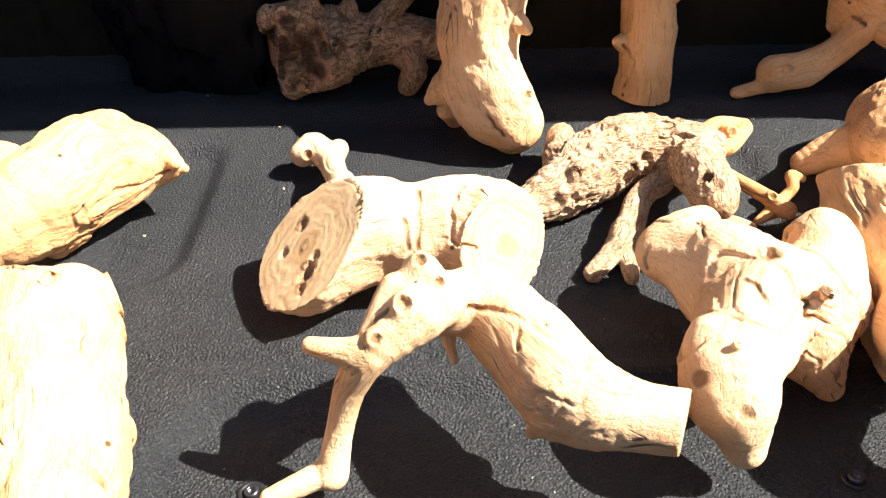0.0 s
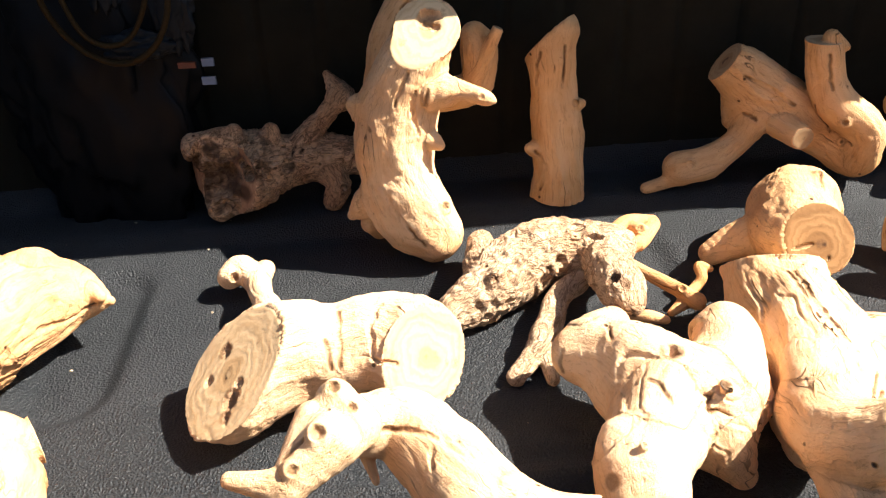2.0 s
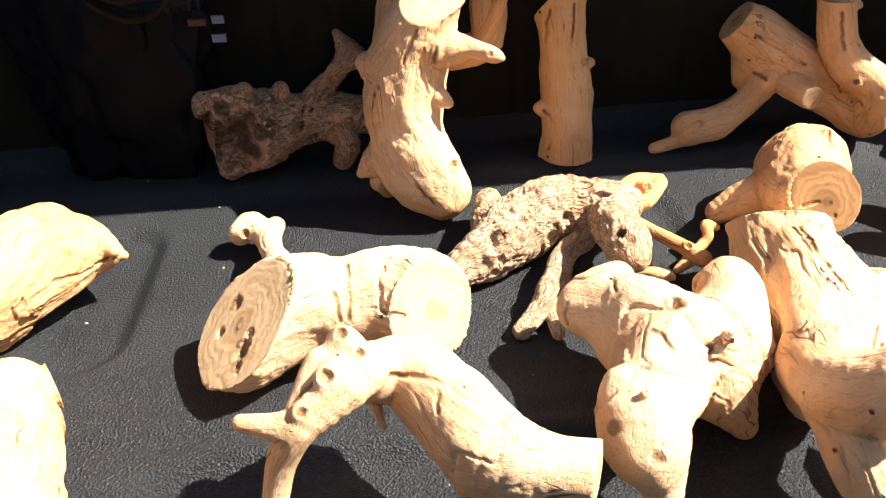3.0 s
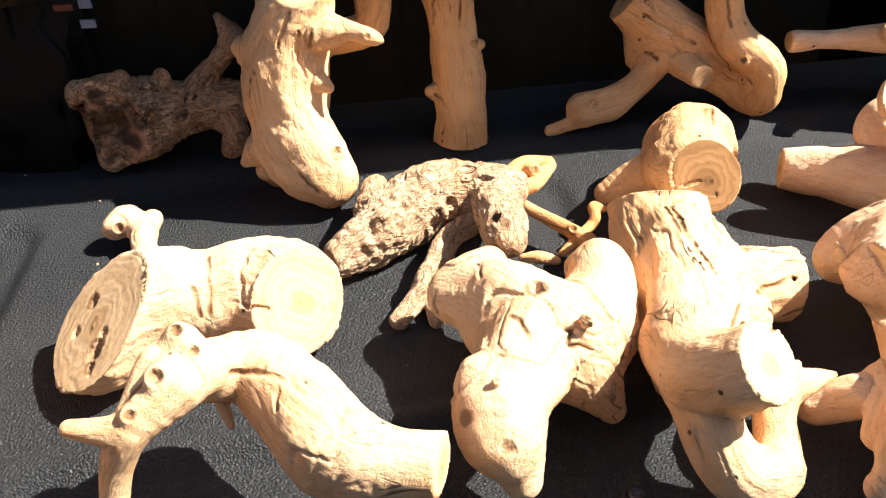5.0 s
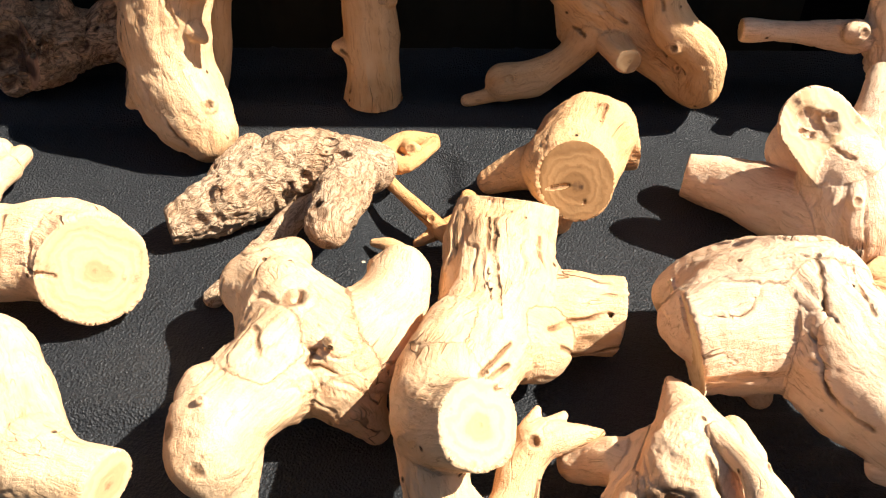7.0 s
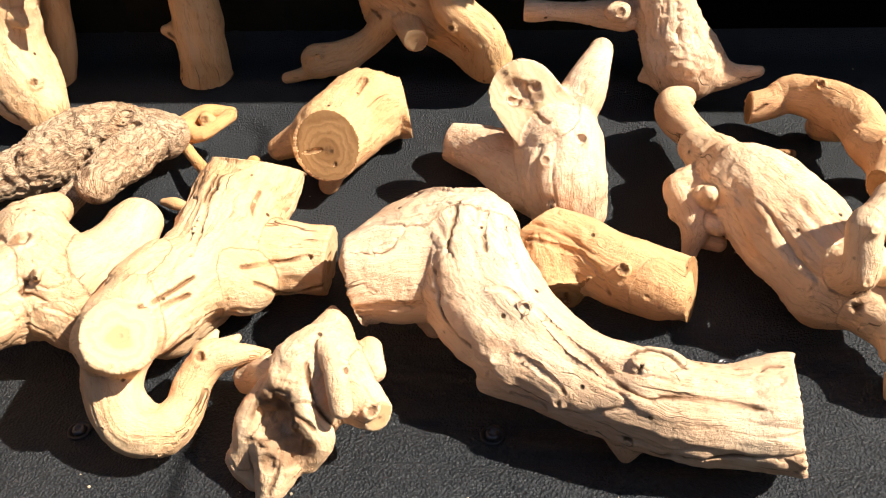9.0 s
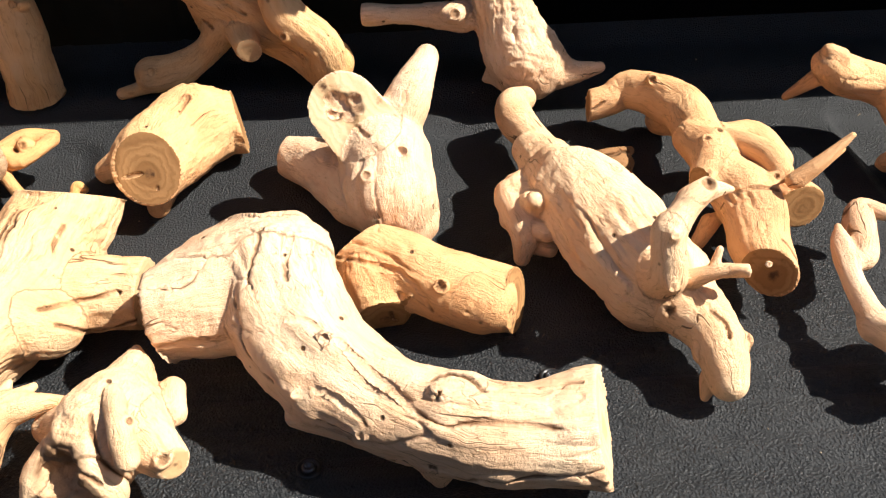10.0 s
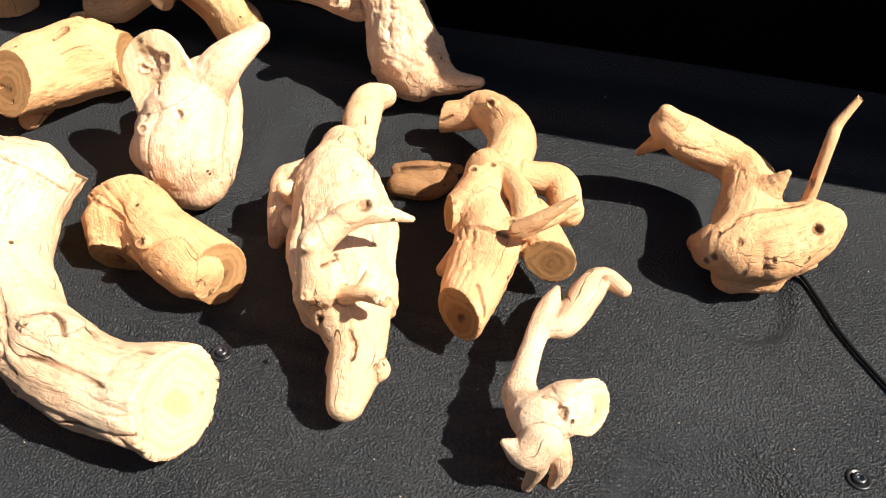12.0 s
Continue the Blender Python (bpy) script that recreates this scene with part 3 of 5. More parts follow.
# ---- driftwood ----
w = Driftwood("driftwood_log", "honey-tan driftwood log with a broken pointed tip", look="tan")
w.limb((-0.322, 0.497, 0.044, 0.0283), (-0.289, 0.543, 0.049, 0.0420), (-0.267, 0.599, 0.049, 0.0448), (-0.239, 0.629, 0.044, 0.0303), (-0.194, 0.625, 0.039, 0.0041))
w.limb((-0.269, 0.555, 0.039, 0.0280), (-0.282, 0.544, 0.009, 0.0114))
w.limb((-0.259, 0.616, 0.064, 0.0294), (-0.262, 0.655, 0.064, 0.0128), (-0.198, 0.617, 0.049, 0.0049))
w.cut(0, 0, -0.9, -0.4, -0.2)
w.pit(-0.217, 0.586, 0.067, 0.0077)
w.crack(0.0014, (-0.2296, 0.5661, 0.0513), (-0.2182, 0.5990, 0.0403), (-0.2038, 0.6157, 0.0416))
w.crack(0.0014, (-0.2424, 0.5371, 0.0547), (-0.2433, 0.5416, 0.0325))
w.crack(0.0014, (-0.2480, 0.5277, 0.0527), (-0.2489, 0.5292, 0.0353))
w.build()

w = Driftwood("driftwood_chunk", "small honey-tan driftwood chunk beside the tan log", look="tan")
w.limb((-0.406, 0.618, 0.017, 0.0207), (-0.389, 0.643, 0.027, 0.0201), (-0.378, 0.656, 0.027, 0.0160), (-0.367, 0.661, 0.017, 0.0054))
w.build()

w = Driftwood("driftwood_block", "bleached cream driftwood block, broad and bulging", look="pale")
w.limb((-0.208, 0.408, 0.052, 0.0489), (-0.182, 0.343, 0.052, 0.0423), (-0.155, 0.288, 0.049, 0.0425), (-0.141, 0.247, 0.044, 0.0343))
w.limb((-0.205, 0.406, 0.054, 0.0374), (-0.175, 0.434, 0.052, 0.0148))
w.limb((-0.221, 0.408, 0.052, 0.0414), (-0.262, 0.392, 0.044, 0.0485), (-0.217, 0.300, 0.044, 0.0383))
w.limb((-0.156, 0.304, 0.044, 0.0319), (-0.149, 0.335, 0.024, 0.0172))
w.cut(0, 0, 0.1, 0.97, 0.1)
w.cut(1, 1, 0.8, 0.6, 0)
w.cut(2, 0, 0, 1, 0)
w.pit(-0.191, 0.396, 0.097, 0.0028)
w.crack(0.0014, (-0.1270, 0.2720, 0.0806), (-0.1176, 0.2722, 0.0722), (-0.1107, 0.2703, 0.0616))
w.build()

w = Driftwood("driftwood_log", "thick cream driftwood log sawn at both ends with knobbly stub", look="pale")
w.limb((-0.056, 0.489, 0.054, 0.0475), (-0.018, 0.513, 0.052, 0.0425), (0.024, 0.525, 0.053, 0.0345), (0.062, 0.526, 0.054, 0.0375), (0.092, 0.507, 0.053, 0.0395))
w.limb((-0.018, 0.524, 0.060, 0.0172), (-0.053, 0.614, 0.040, 0.0122), (-0.071, 0.669, 0.023, 0.0115))
w.limb((-0.071, 0.669, 0.023, 0.0105), (-0.091, 0.692, 0.025, 0.0141), (-0.102, 0.683, 0.023, 0.0112))
w.limb((-0.071, 0.669, 0.022, 0.0095), (-0.068, 0.693, 0.025, 0.0092))
w.cut(0, 0, -0.57, -0.36, 0.74)
w.cut(0, -1, 0.62, -0.72, 0.3)
w.pit(-0.051, 0.471, 0.050, 0.0075)
w.pit(-0.055, 0.460, 0.043, 0.0052)
w.pit(-0.045, 0.478, 0.058, 0.0042)
w.pit(-0.062, 0.512, 0.062, 0.0058)
w.pit(-0.074, 0.497, 0.046, 0.0040)
w.knot(-0.095, 0.676, 0.027, 0.0074)
w.pit(-0.094, 0.673, 0.029, 0.0037)
w.crack(0.0014, (0.0275, 0.5218, 0.0859), (0.0274, 0.5016, 0.0720), (0.0262, 0.4950, 0.0564))
w.crack(0.0014, (0.0590, 0.5273, 0.0882), (0.0526, 0.5087, 0.0779), (0.0594, 0.4955, 0.0624), (0.0690, 0.4940, 0.0588))
w.crack(0.0014, (0.0170, 0.5001, 0.0752), (0.0195, 0.4924, 0.0580))
w.build()

w = Driftwood("driftwood_branch", "cream arching driftwood branch with bent leg, knobs, sawn end", look="pale")
w.limb((0.040, 0.377, 0.101, 0.0151), (0.077, 0.394, 0.087, 0.0233), (0.105, 0.370, 0.081, 0.0277), (0.127, 0.338, 0.076, 0.0270), (0.157, 0.323, 0.077, 0.0189), (0.188, 0.319, 0.077, 0.0174))
w.limb((0.052, 0.372, 0.108, 0.0155), (0.042, 0.385, 0.118, 0.0117))
w.limb((0.042, 0.362, 0.108, 0.0174), (0.020, 0.344, 0.093, 0.0113), (0.005, 0.342, 0.068, 0.0103), (-0.003, 0.338, 0.038, 0.0087), (-0.008, 0.326, 0.009, 0.0102))
w.limb((0.017, 0.343, 0.093, 0.0104), (0.001, 0.344, 0.093, 0.0076), (-0.017, 0.348, 0.093, 0.0051))
w.limb((-0.008, 0.328, 0.011, 0.0089), (-0.044, 0.311, 0.003, 0.0054))
w.limb((0.056, 0.386, 0.075, 0.0048), (0.062, 0.376, 0.059, 0.0026))
w.limb((0.124, 0.349, 0.053, 0.0164), (0.111, 0.356, 0.021, 0.0048))
w.limb((0.029, 0.374, 0.113, 0.0110), (0.018, 0.353, 0.098, 0.0083))
w.cut(0, -1, 0.93, -0.3, 0.05)
w.knot(0.035, 0.354, 0.121, 0.0080)
w.pit(0.036, 0.351, 0.124, 0.0040)
w.knot(0.021, 0.341, 0.106, 0.0055)
w.pit(0.022, 0.338, 0.109, 0.0028)
w.knot(0.043, 0.383, 0.129, 0.0057)
w.pit(0.043, 0.381, 0.131, 0.0029)
w.knot(0.054, 0.371, 0.123, 0.0051)
w.pit(0.054, 0.369, 0.125, 0.0025)
w.crack(0.0014, (0.0694, 0.3742, 0.1034), (0.0841, 0.3733, 0.1019), (0.1011, 0.3626, 0.1058))
w.crack(0.0014, (0.0989, 0.3576, 0.1018), (0.1008, 0.3477, 0.0961))
w.crack(0.0014, (0.0285, 0.3530, 0.1170), (0.0159, 0.3486, 0.1059))
w.build()

w = Driftwood("driftwood_stump", "bulbous cream driftwood stump with rounded lobes and beak-like end", look="pale")
w.limb((0.212, 0.503, 0.053, 0.0257), (0.230, 0.490, 0.055, 0.0319), (0.263, 0.449, 0.055, 0.0412), (0.290, 0.442, 0.053, 0.0315))
w.limb((0.262, 0.445, 0.053, 0.0348), (0.233, 0.388, 0.059, 0.0293), (0.226, 0.361, 0.054, 0.0255), (0.227, 0.351, 0.047, 0.0170))
w.limb((0.297, 0.452, 0.055, 0.0330), (0.312, 0.480, 0.060, 0.0265), (0.316, 0.508, 0.066, 0.0210))
w.limb((0.230, 0.364, 0.046, 0.0240), (0.237, 0.353, 0.022, 0.0140))
w.limb((0.252, 0.432, 0.068, 0.0270), (0.240, 0.402, 0.070, 0.0230))
w.limb((0.308, 0.503, 0.068, 0.0153), (0.294, 0.507, 0.068, 0.0086))
w.limb((0.286, 0.427, 0.046, 0.0271), (0.309, 0.420, 0.008, 0.0103))
w.limb((0.219, 0.510, 0.058, 0.0237), (0.234, 0.524, 0.063, 0.0153))
w.limb((0.215, 0.391, 0.073, 0.0142), (0.211, 0.386, 0.069, 0.0120))
w.cut(5, -1, -0.9, -0.3, 0.2)
w.pit(0.258, 0.447, 0.099, 0.0077)
w.pit(0.226, 0.335, 0.066, 0.0045)
w.pit(0.202, 0.358, 0.070, 0.0047)
w.knot(0.223, 0.368, 0.089, 0.0034)
w.pit(0.223, 0.367, 0.091, 0.0017)
w.knot(0.286, 0.416, 0.090, 0.0043)
w.pit(0.285, 0.414, 0.093, 0.0022)
w.crack(0.0014, (0.2753, 0.4074, 0.0904), (0.2808, 0.4004, 0.0820), (0.2942, 0.4040, 0.0746))
w.crack(0.0014, (0.2411, 0.4228, 0.0876), (0.2479, 0.4009, 0.0910))
w.crack(0.0014, (0.1910, 0.4935, 0.0645), (0.1931, 0.4855, 0.0510))
w.crack(0.0014, (0.2259, 0.4998, 0.0856), (0.2244, 0.4759, 0.0874))
w.crack(0.0014, (0.2233, 0.4538, 0.0817), (0.2330, 0.4555, 0.0893), (0.2480, 0.4436, 0.0937))
w.build()

w = Driftwood("driftwood_piece", "cream driftwood piece with sawn top, side stubs, looping root", look="pale")
w.limb((0.389, 0.612, 0.057, 0.0410), (0.384, 0.555, 0.051, 0.0415), (0.383, 0.495, 0.052, 0.0400), (0.371, 0.447, 0.054, 0.0350), (0.359, 0.412, 0.056, 0.0300))
w.limb((0.392, 0.505, 0.041, 0.0330), (0.428, 0.511, 0.036, 0.0300), (0.472, 0.517, 0.034, 0.0275))
w.limb((0.352, 0.420, 0.060, 0.0300), (0.356, 0.382, 0.072, 0.0290), (0.379, 0.357, 0.100, 0.0240))
w.limb((0.352, 0.383, 0.055, 0.0230), (0.356, 0.357, 0.040, 0.0205), (0.371, 0.345, 0.022, 0.0210), (0.391, 0.345, 0.018, 0.0190), (0.401, 0.362, 0.020, 0.0150), (0.404, 0.380, 0.030, 0.0132), (0.414, 0.393, 0.040, 0.0121), (0.432, 0.398, 0.043, 0.0085), (0.453, 0.405, 0.040, 0.0024))
w.limb((0.412, 0.393, 0.045, 0.0091), (0.429, 0.411, 0.046, 0.0031))
w.limb((0.392, 0.556, 0.034, 0.0310), (0.372, 0.485, 0.031, 0.0330), (0.362, 0.434, 0.026, 0.0250))
w.limb((0.408, 0.398, 0.043, 0.0076), (0.413, 0.412, 0.049, 0.0024))
w.limb((0.362, 0.452, 0.066, 0.0260), (0.352, 0.430, 0.072, 0.0210))
w.limb((0.394, 0.470, 0.052, 0.0300), (0.412, 0.476, 0.040, 0.0260))
w.cut(0, 0, 0.06, 0.66, 0.74)
w.cut(1, -1, 0.98, 0, -0.1)
w.cut(2, -1, 0.5, -0.5, 0.7)
w.pit(0.405, 0.532, 0.096, 0.0030)
w.pit(0.391, 0.524, 0.097, 0.0034)
w.pit(0.403, 0.499, 0.097, 0.0025)
w.pit(0.413, 0.456, 0.086, 0.0028)
w.knot(0.410, 0.389, 0.047, 0.0060)
w.pit(0.411, 0.386, 0.051, 0.0030)
w.crack(0.0014, (0.4197, 0.5415, 0.0894), (0.4194, 0.5249, 0.0893), (0.4221, 0.5117, 0.0873))
w.crack(0.0014, (0.4249, 0.4615, 0.0725), (0.4412, 0.4960, 0.0480), (0.4790, 0.5175, 0.0400))
w.crack(0.0014, (0.3792, 0.5579, 0.0962), (0.3805, 0.4969, 0.0926), (0.3884, 0.4517, 0.0888))
w.crack(0.0014, (0.3745, 0.5486, 0.0912), (0.3795, 0.4711, 0.0922))
w.crack(0.0014, (0.3864, 0.3887, 0.1061), (0.3931, 0.4140, 0.0927), (0.3979, 0.4356, 0.0835))
w.crack(0.0014, (0.3869, 0.3747, 0.1081), (0.3980, 0.3962, 0.0958), (0.4040, 0.4181, 0.0803))
w.crack(0.0014, (0.4274, 0.4610, 0.0541), (0.4390, 0.4844, 0.0222), (0.4690, 0.4916, 0.0294))
w.build()

w = Driftwood("burl_branch", "rough brown burl driftwood branch with deeply pitted bark", look="burl", rough=1)
w.limb((0.105, 0.603, 0.020, 0.0141), (0.144, 0.630, 0.029, 0.0241), (0.191, 0.674, 0.039, 0.0300), (0.235, 0.680, 0.044, 0.0270), (0.267, 0.679, 0.044, 0.0229))
w.limb((0.255, 0.664, 0.044, 0.0226), (0.253, 0.572, 0.064, 0.0181), (0.255, 0.562, 0.061, 0.0154))
w.limb((0.231, 0.649, 0.024, 0.0108), (0.209, 0.625, 0.024, 0.0105), (0.190, 0.572, 0.016, 0.0122), (0.177, 0.554, 0.012, 0.0089), (0.163, 0.535, 0.007, 0.0087))
w.limb((0.191, 0.575, 0.014, 0.0100), (0.193, 0.532, 0.006, 0.0060))
w.limb((0.145, 0.650, 0.034, 0.0196), (0.144, 0.721, 0.029, 0.0128))
w.cut(0, 0, -0.8, -0.5, 0)
w.pit(0.251, 0.555, 0.084, 0.0059)
w.pit(0.234, 0.671, 0.072, 0.0077)
w.pit(0.245, 0.659, 0.066, 0.0067)
w.knot(0.152, 0.619, 0.050, 0.0084)
w.pit(0.152, 0.615, 0.053, 0.0042)
w.knot(0.204, 0.646, 0.041, 0.0077)
w.pit(0.203, 0.642, 0.044, 0.0039)
w.pit(0.246, 0.566, 0.076, 0.0062)
w.pit(0.232, 0.590, 0.080, 0.0045)
w.build()

w = Driftwood("driftwood_twig", "slim golden driftwood twig with a curled knot", look="tan")
w.limb((0.257, 0.694, 0.030, 0.0102), (0.272, 0.703, 0.032, 0.0123), (0.296, 0.696, 0.035, 0.0071), (0.317, 0.725, 0.040, 0.0062))
w.limb((0.271, 0.710, 0.035, 0.0093), (0.291, 0.725, 0.042, 0.0083), (0.317, 0.731, 0.042, 0.0048))
w.limb((0.270, 0.697, 0.025, 0.0066), (0.295, 0.671, 0.020, 0.0060), (0.322, 0.644, 0.015, 0.0068), (0.337, 0.630, 0.010, 0.0087))
w.limb((0.295, 0.713, 0.042, 0.0072), (0.303, 0.710, 0.042, 0.0051))
w.limb((0.327, 0.636, 0.005, 0.0068), (0.313, 0.625, 0.002, 0.0044))
w.knot(0.298, 0.706, 0.046, 0.0071)
w.pit(0.299, 0.702, 0.049, 0.0036)
w.knot(0.324, 0.637, 0.020, 0.0048)
w.pit(0.324, 0.635, 0.022, 0.0024)
w.build()

w = Driftwood("driftwood_chip", "small brown knobbly driftwood chip on the bed liner", look="tan")
w.limb((0.346, 0.664, 0.004, 0.0061), (0.352, 0.667, 0.012, 0.0061), (0.352, 0.678, 0.017, 0.0062), (0.361, 0.674, 0.017, 0.0041))
w.limb((0.334, 0.650, 0.004, 0.0060), (0.345, 0.661, 0.006, 0.0051))
w.build()

w = Driftwood("driftwood_chip", "tiny tan driftwood splinter lying beside the burl branch", look="tan")
w.limb((0.276, 0.622, 0.002, 0.0038), (0.290, 0.618, 0.004, 0.0059), (0.305, 0.614, 0.002, 0.0043))
w.build()

w = Driftwood("driftwood_stump", "tall upright cream driftwood stump with a sawn top", look="pale")
w.limb((0.098, 0.736, 0.033, 0.0282), (0.074, 0.751, 0.057, 0.0406), (0.062, 0.764, 0.096, 0.0403), (0.064, 0.773, 0.141, 0.0419), (0.076, 0.777, 0.181, 0.0389), (0.095, 0.772, 0.219, 0.0295), (0.099, 0.769, 0.232, 0.0323))
w.limb((0.041, 0.774, 0.148, 0.0187), (0.027, 0.776, 0.158, 0.0110))
w.limb((0.103, 0.760, 0.175, 0.0213), (0.129, 0.754, 0.177, 0.0095), (0.150, 0.747, 0.172, 0.0080), (0.160, 0.746, 0.168, 0.0027))
w.limb((0.040, 0.767, 0.064, 0.0228), (0.013, 0.766, 0.043, 0.0058))
w.limb((0.098, 0.752, 0.130, 0.0105), (0.107, 0.747, 0.125, 0.0054))
w.limb((0.031, 0.775, 0.029, 0.0117), (0.036, 0.795, 0.006, 0.0085))
w.cut(0, -1, 0.05, -0.72, 0.7)
w.pit(0.102, 0.774, 0.242, 0.0099)
w.pit(0.107, 0.770, 0.235, 0.0053)
w.pit(0.097, 0.771, 0.236, 0.0042)
w.knot(0.109, 0.729, 0.068, 0.0071)
w.pit(0.109, 0.725, 0.070, 0.0036)
w.knot(0.147, 0.740, 0.175, 0.0047)
w.pit(0.148, 0.737, 0.176, 0.0024)
w.crack(0.0014, (0.0449, 0.7280, 0.0978), (0.0617, 0.7139, 0.0673), (0.0894, 0.7076, 0.0359))
w.crack(0.0014, (0.0350, 0.7358, 0.1004), (0.0504, 0.7182, 0.0624))
w.crack(0.0014, (0.0812, 0.7414, 0.2002), (0.0724, 0.7391, 0.1850), (0.0652, 0.7367, 0.1694))
w.crack(0.0014, (0.0868, 0.7390, 0.1841), (0.0839, 0.7363, 0.1627), (0.0902, 0.7377, 0.1382))
w.crack(0.0014, (0.0981, 0.7415, 0.1824), (0.0919, 0.7393, 0.1491))
w.crack(0.0014, (0.0262, 0.7597, 0.1499), (0.0432, 0.7387, 0.1467))
w.build()

w = Driftwood("driftwood_root", "curved driftwood root standing in shade against the bed wall", look="fawn")
w.limb((0.042, 0.848, 0.154, 0.0130), (0.054, 0.855, 0.201, 0.0163), (0.076, 0.868, 0.239, 0.0174), (0.103, 0.877, 0.262, 0.0173), (0.130, 0.881, 0.280, 0.0161))
w.limb((0.044, 0.849, 0.160, 0.0131), (0.084, 0.845, 0.140, 0.0179), (0.144, 0.844, 0.150, 0.0166), (0.150, 0.847, 0.186, 0.0193), (0.146, 0.850, 0.203, 0.0139))
w.limb((0.146, 0.834, 0.160, 0.0094), (0.170, 0.829, 0.215, 0.0056))
w.limb((0.089, 0.845, 0.140, 0.0167), (0.079, 0.839, 0.070, 0.0172), (0.063, 0.836, 0.008, 0.0178))
w.limb((0.109, 0.876, 0.259, 0.0139), (0.121, 0.873, 0.253, 0.0116))
w.cut(0, -1, 0.75, -0.5, 0.3)
w.cut(2, -1, 0.4, 0, 0.9)
w.crack(0.0014, (0.0730, 0.8477, 0.2329), (0.0970, 0.8569, 0.2554))
w.crack(0.0014, (0.0561, 0.8378, 0.1950), (0.0698, 0.8458, 0.2277))
w.build()

w = Driftwood("hollow_burl", "dark brown hollow driftwood burl with a crumbling mouth", look="dark", rough=1, rest=LEDGE)
w.limb((-0.130, 0.821, 0.069, 0.0467), (-0.110, 0.842, 0.067, 0.0429), (-0.071, 0.861, 0.065, 0.0300), (-0.028, 0.871, 0.064, 0.0285), (0.009, 0.881, 0.064, 0.0193))
w.limb((-0.028, 0.860, 0.059, 0.0176), (-0.010, 0.848, 0.043, 0.0163), (-0.018, 0.842, 0.022, 0.0114))
w.limb((-0.050, 0.863, 0.087, 0.0137), (-0.014, 0.876, 0.120, 0.0112), (-0.003, 0.878, 0.133, 0.0160))
w.limb((-0.000, 0.878, 0.133, 0.0136), (-0.015, 0.882, 0.158, 0.0048))
w.limb((0.015, 0.870, 0.059, 0.0178), (0.036, 0.882, 0.087, 0.0140))
w.limb((-0.135, 0.826, 0.090, 0.0260), (-0.157, 0.822, 0.104, 0.0130))
w.limb((-0.130, 0.826, 0.050, 0.0280), (-0.139, 0.818, 0.030, 0.0140))
w.limb((-0.122, 0.830, 0.095, 0.0240), (-0.112, 0.828, 0.115, 0.0100))
w.limb((-0.084, 0.854, 0.093, 0.0147), (-0.078, 0.851, 0.108, 0.0085))
w.cut(0, 0, -0.5, -0.85, 0.1)
w.pit(-0.131, 0.806, 0.072, 0.0200)
w.pit(-0.152, 0.814, 0.090, 0.0120)
w.pit(-0.113, 0.800, 0.093, 0.0135)
w.pit(-0.150, 0.812, 0.052, 0.0105)
w.pit(-0.112, 0.796, 0.056, 0.0125)
w.pit(-0.132, 0.803, 0.106, 0.0085)
w.pit(-0.128, 0.800, 0.040, 0.0095)
w.pit(-0.094, 0.808, 0.076, 0.0090)
w.pit(-0.060, 0.832, 0.070, 0.0070)
w.pit(-0.044, 0.842, 0.050, 0.0060)
w.knot(-0.002, 0.832, 0.043, 0.0074)
w.pit(-0.002, 0.829, 0.045, 0.0037)
w.crack(0.0014, (-0.0480, 0.8450, 0.0818), (-0.0225, 0.8604, 0.1070))
w.crack(0.0014, (-0.0595, 0.8339, 0.0745), (-0.0540, 0.8492, 0.0870))
w.build()

w = Driftwood("driftwood_post", "straight brown driftwood post standing upright near the bed wall", look="fawn", rest=LEDGE)
w.limb((0.241, 0.856, 0.011, 0.0305), (0.239, 0.863, 0.068, 0.0299), (0.233, 0.872, 0.134, 0.0273), (0.228, 0.875, 0.178, 0.0268), (0.235, 0.877, 0.197, 0.0241))
w.limb((0.252, 0.860, 0.117, 0.0086), (0.262, 0.860, 0.120, 0.0056))
w.limb((0.214, 0.854, 0.071, 0.0113), (0.206, 0.849, 0.074, 0.0068))
w.limb((0.256, 0.859, 0.084, 0.0113), (0.260, 0.858, 0.080, 0.0063))
w.cut(0, 0, 0, 0, -1)
w.cut(0, -1, -0.62, 0.4, 0.7)
w.knot(0.255, 0.851, 0.124, 0.0061)
w.pit(0.255, 0.848, 0.125, 0.0031)
w.crack(0.0014, (0.2157, 0.8532, 0.1803), (0.2125, 0.8552, 0.1414), (0.2113, 0.8550, 0.1016))
w.crack(0.0014, (0.2416, 0.8512, 0.1858), (0.2403, 0.8460, 0.1434))
w.crack(0.0014, (0.2111, 0.8423, 0.0732), (0.2219, 0.8380, 0.0538), (0.2178, 0.8393, 0.0284))
w.build()

w = Driftwood("driftwood_root", "tan driftwood root arching on stubby legs in the shade", look="fawn", rest=LEDGE)
w.limb((0.422, 0.885, 0.152, 0.0247), (0.462, 0.886, 0.122, 0.0327), (0.503, 0.883, 0.091, 0.0306), (0.540, 0.875, 0.066, 0.0256), (0.573, 0.861, 0.049, 0.0282))
w.limb((0.465, 0.878, 0.095, 0.0228), (0.442, 0.869, 0.064, 0.0153), (0.407, 0.859, 0.044, 0.0190), (0.377, 0.857, 0.040, 0.0190))
w.limb((0.384, 0.857, 0.036, 0.0165), (0.369, 0.854, 0.027, 0.0089), (0.340, 0.851, 0.018, 0.0069))
w.limb((0.485, 0.858, 0.086, 0.0162), (0.499, 0.828, 0.081, 0.0128))
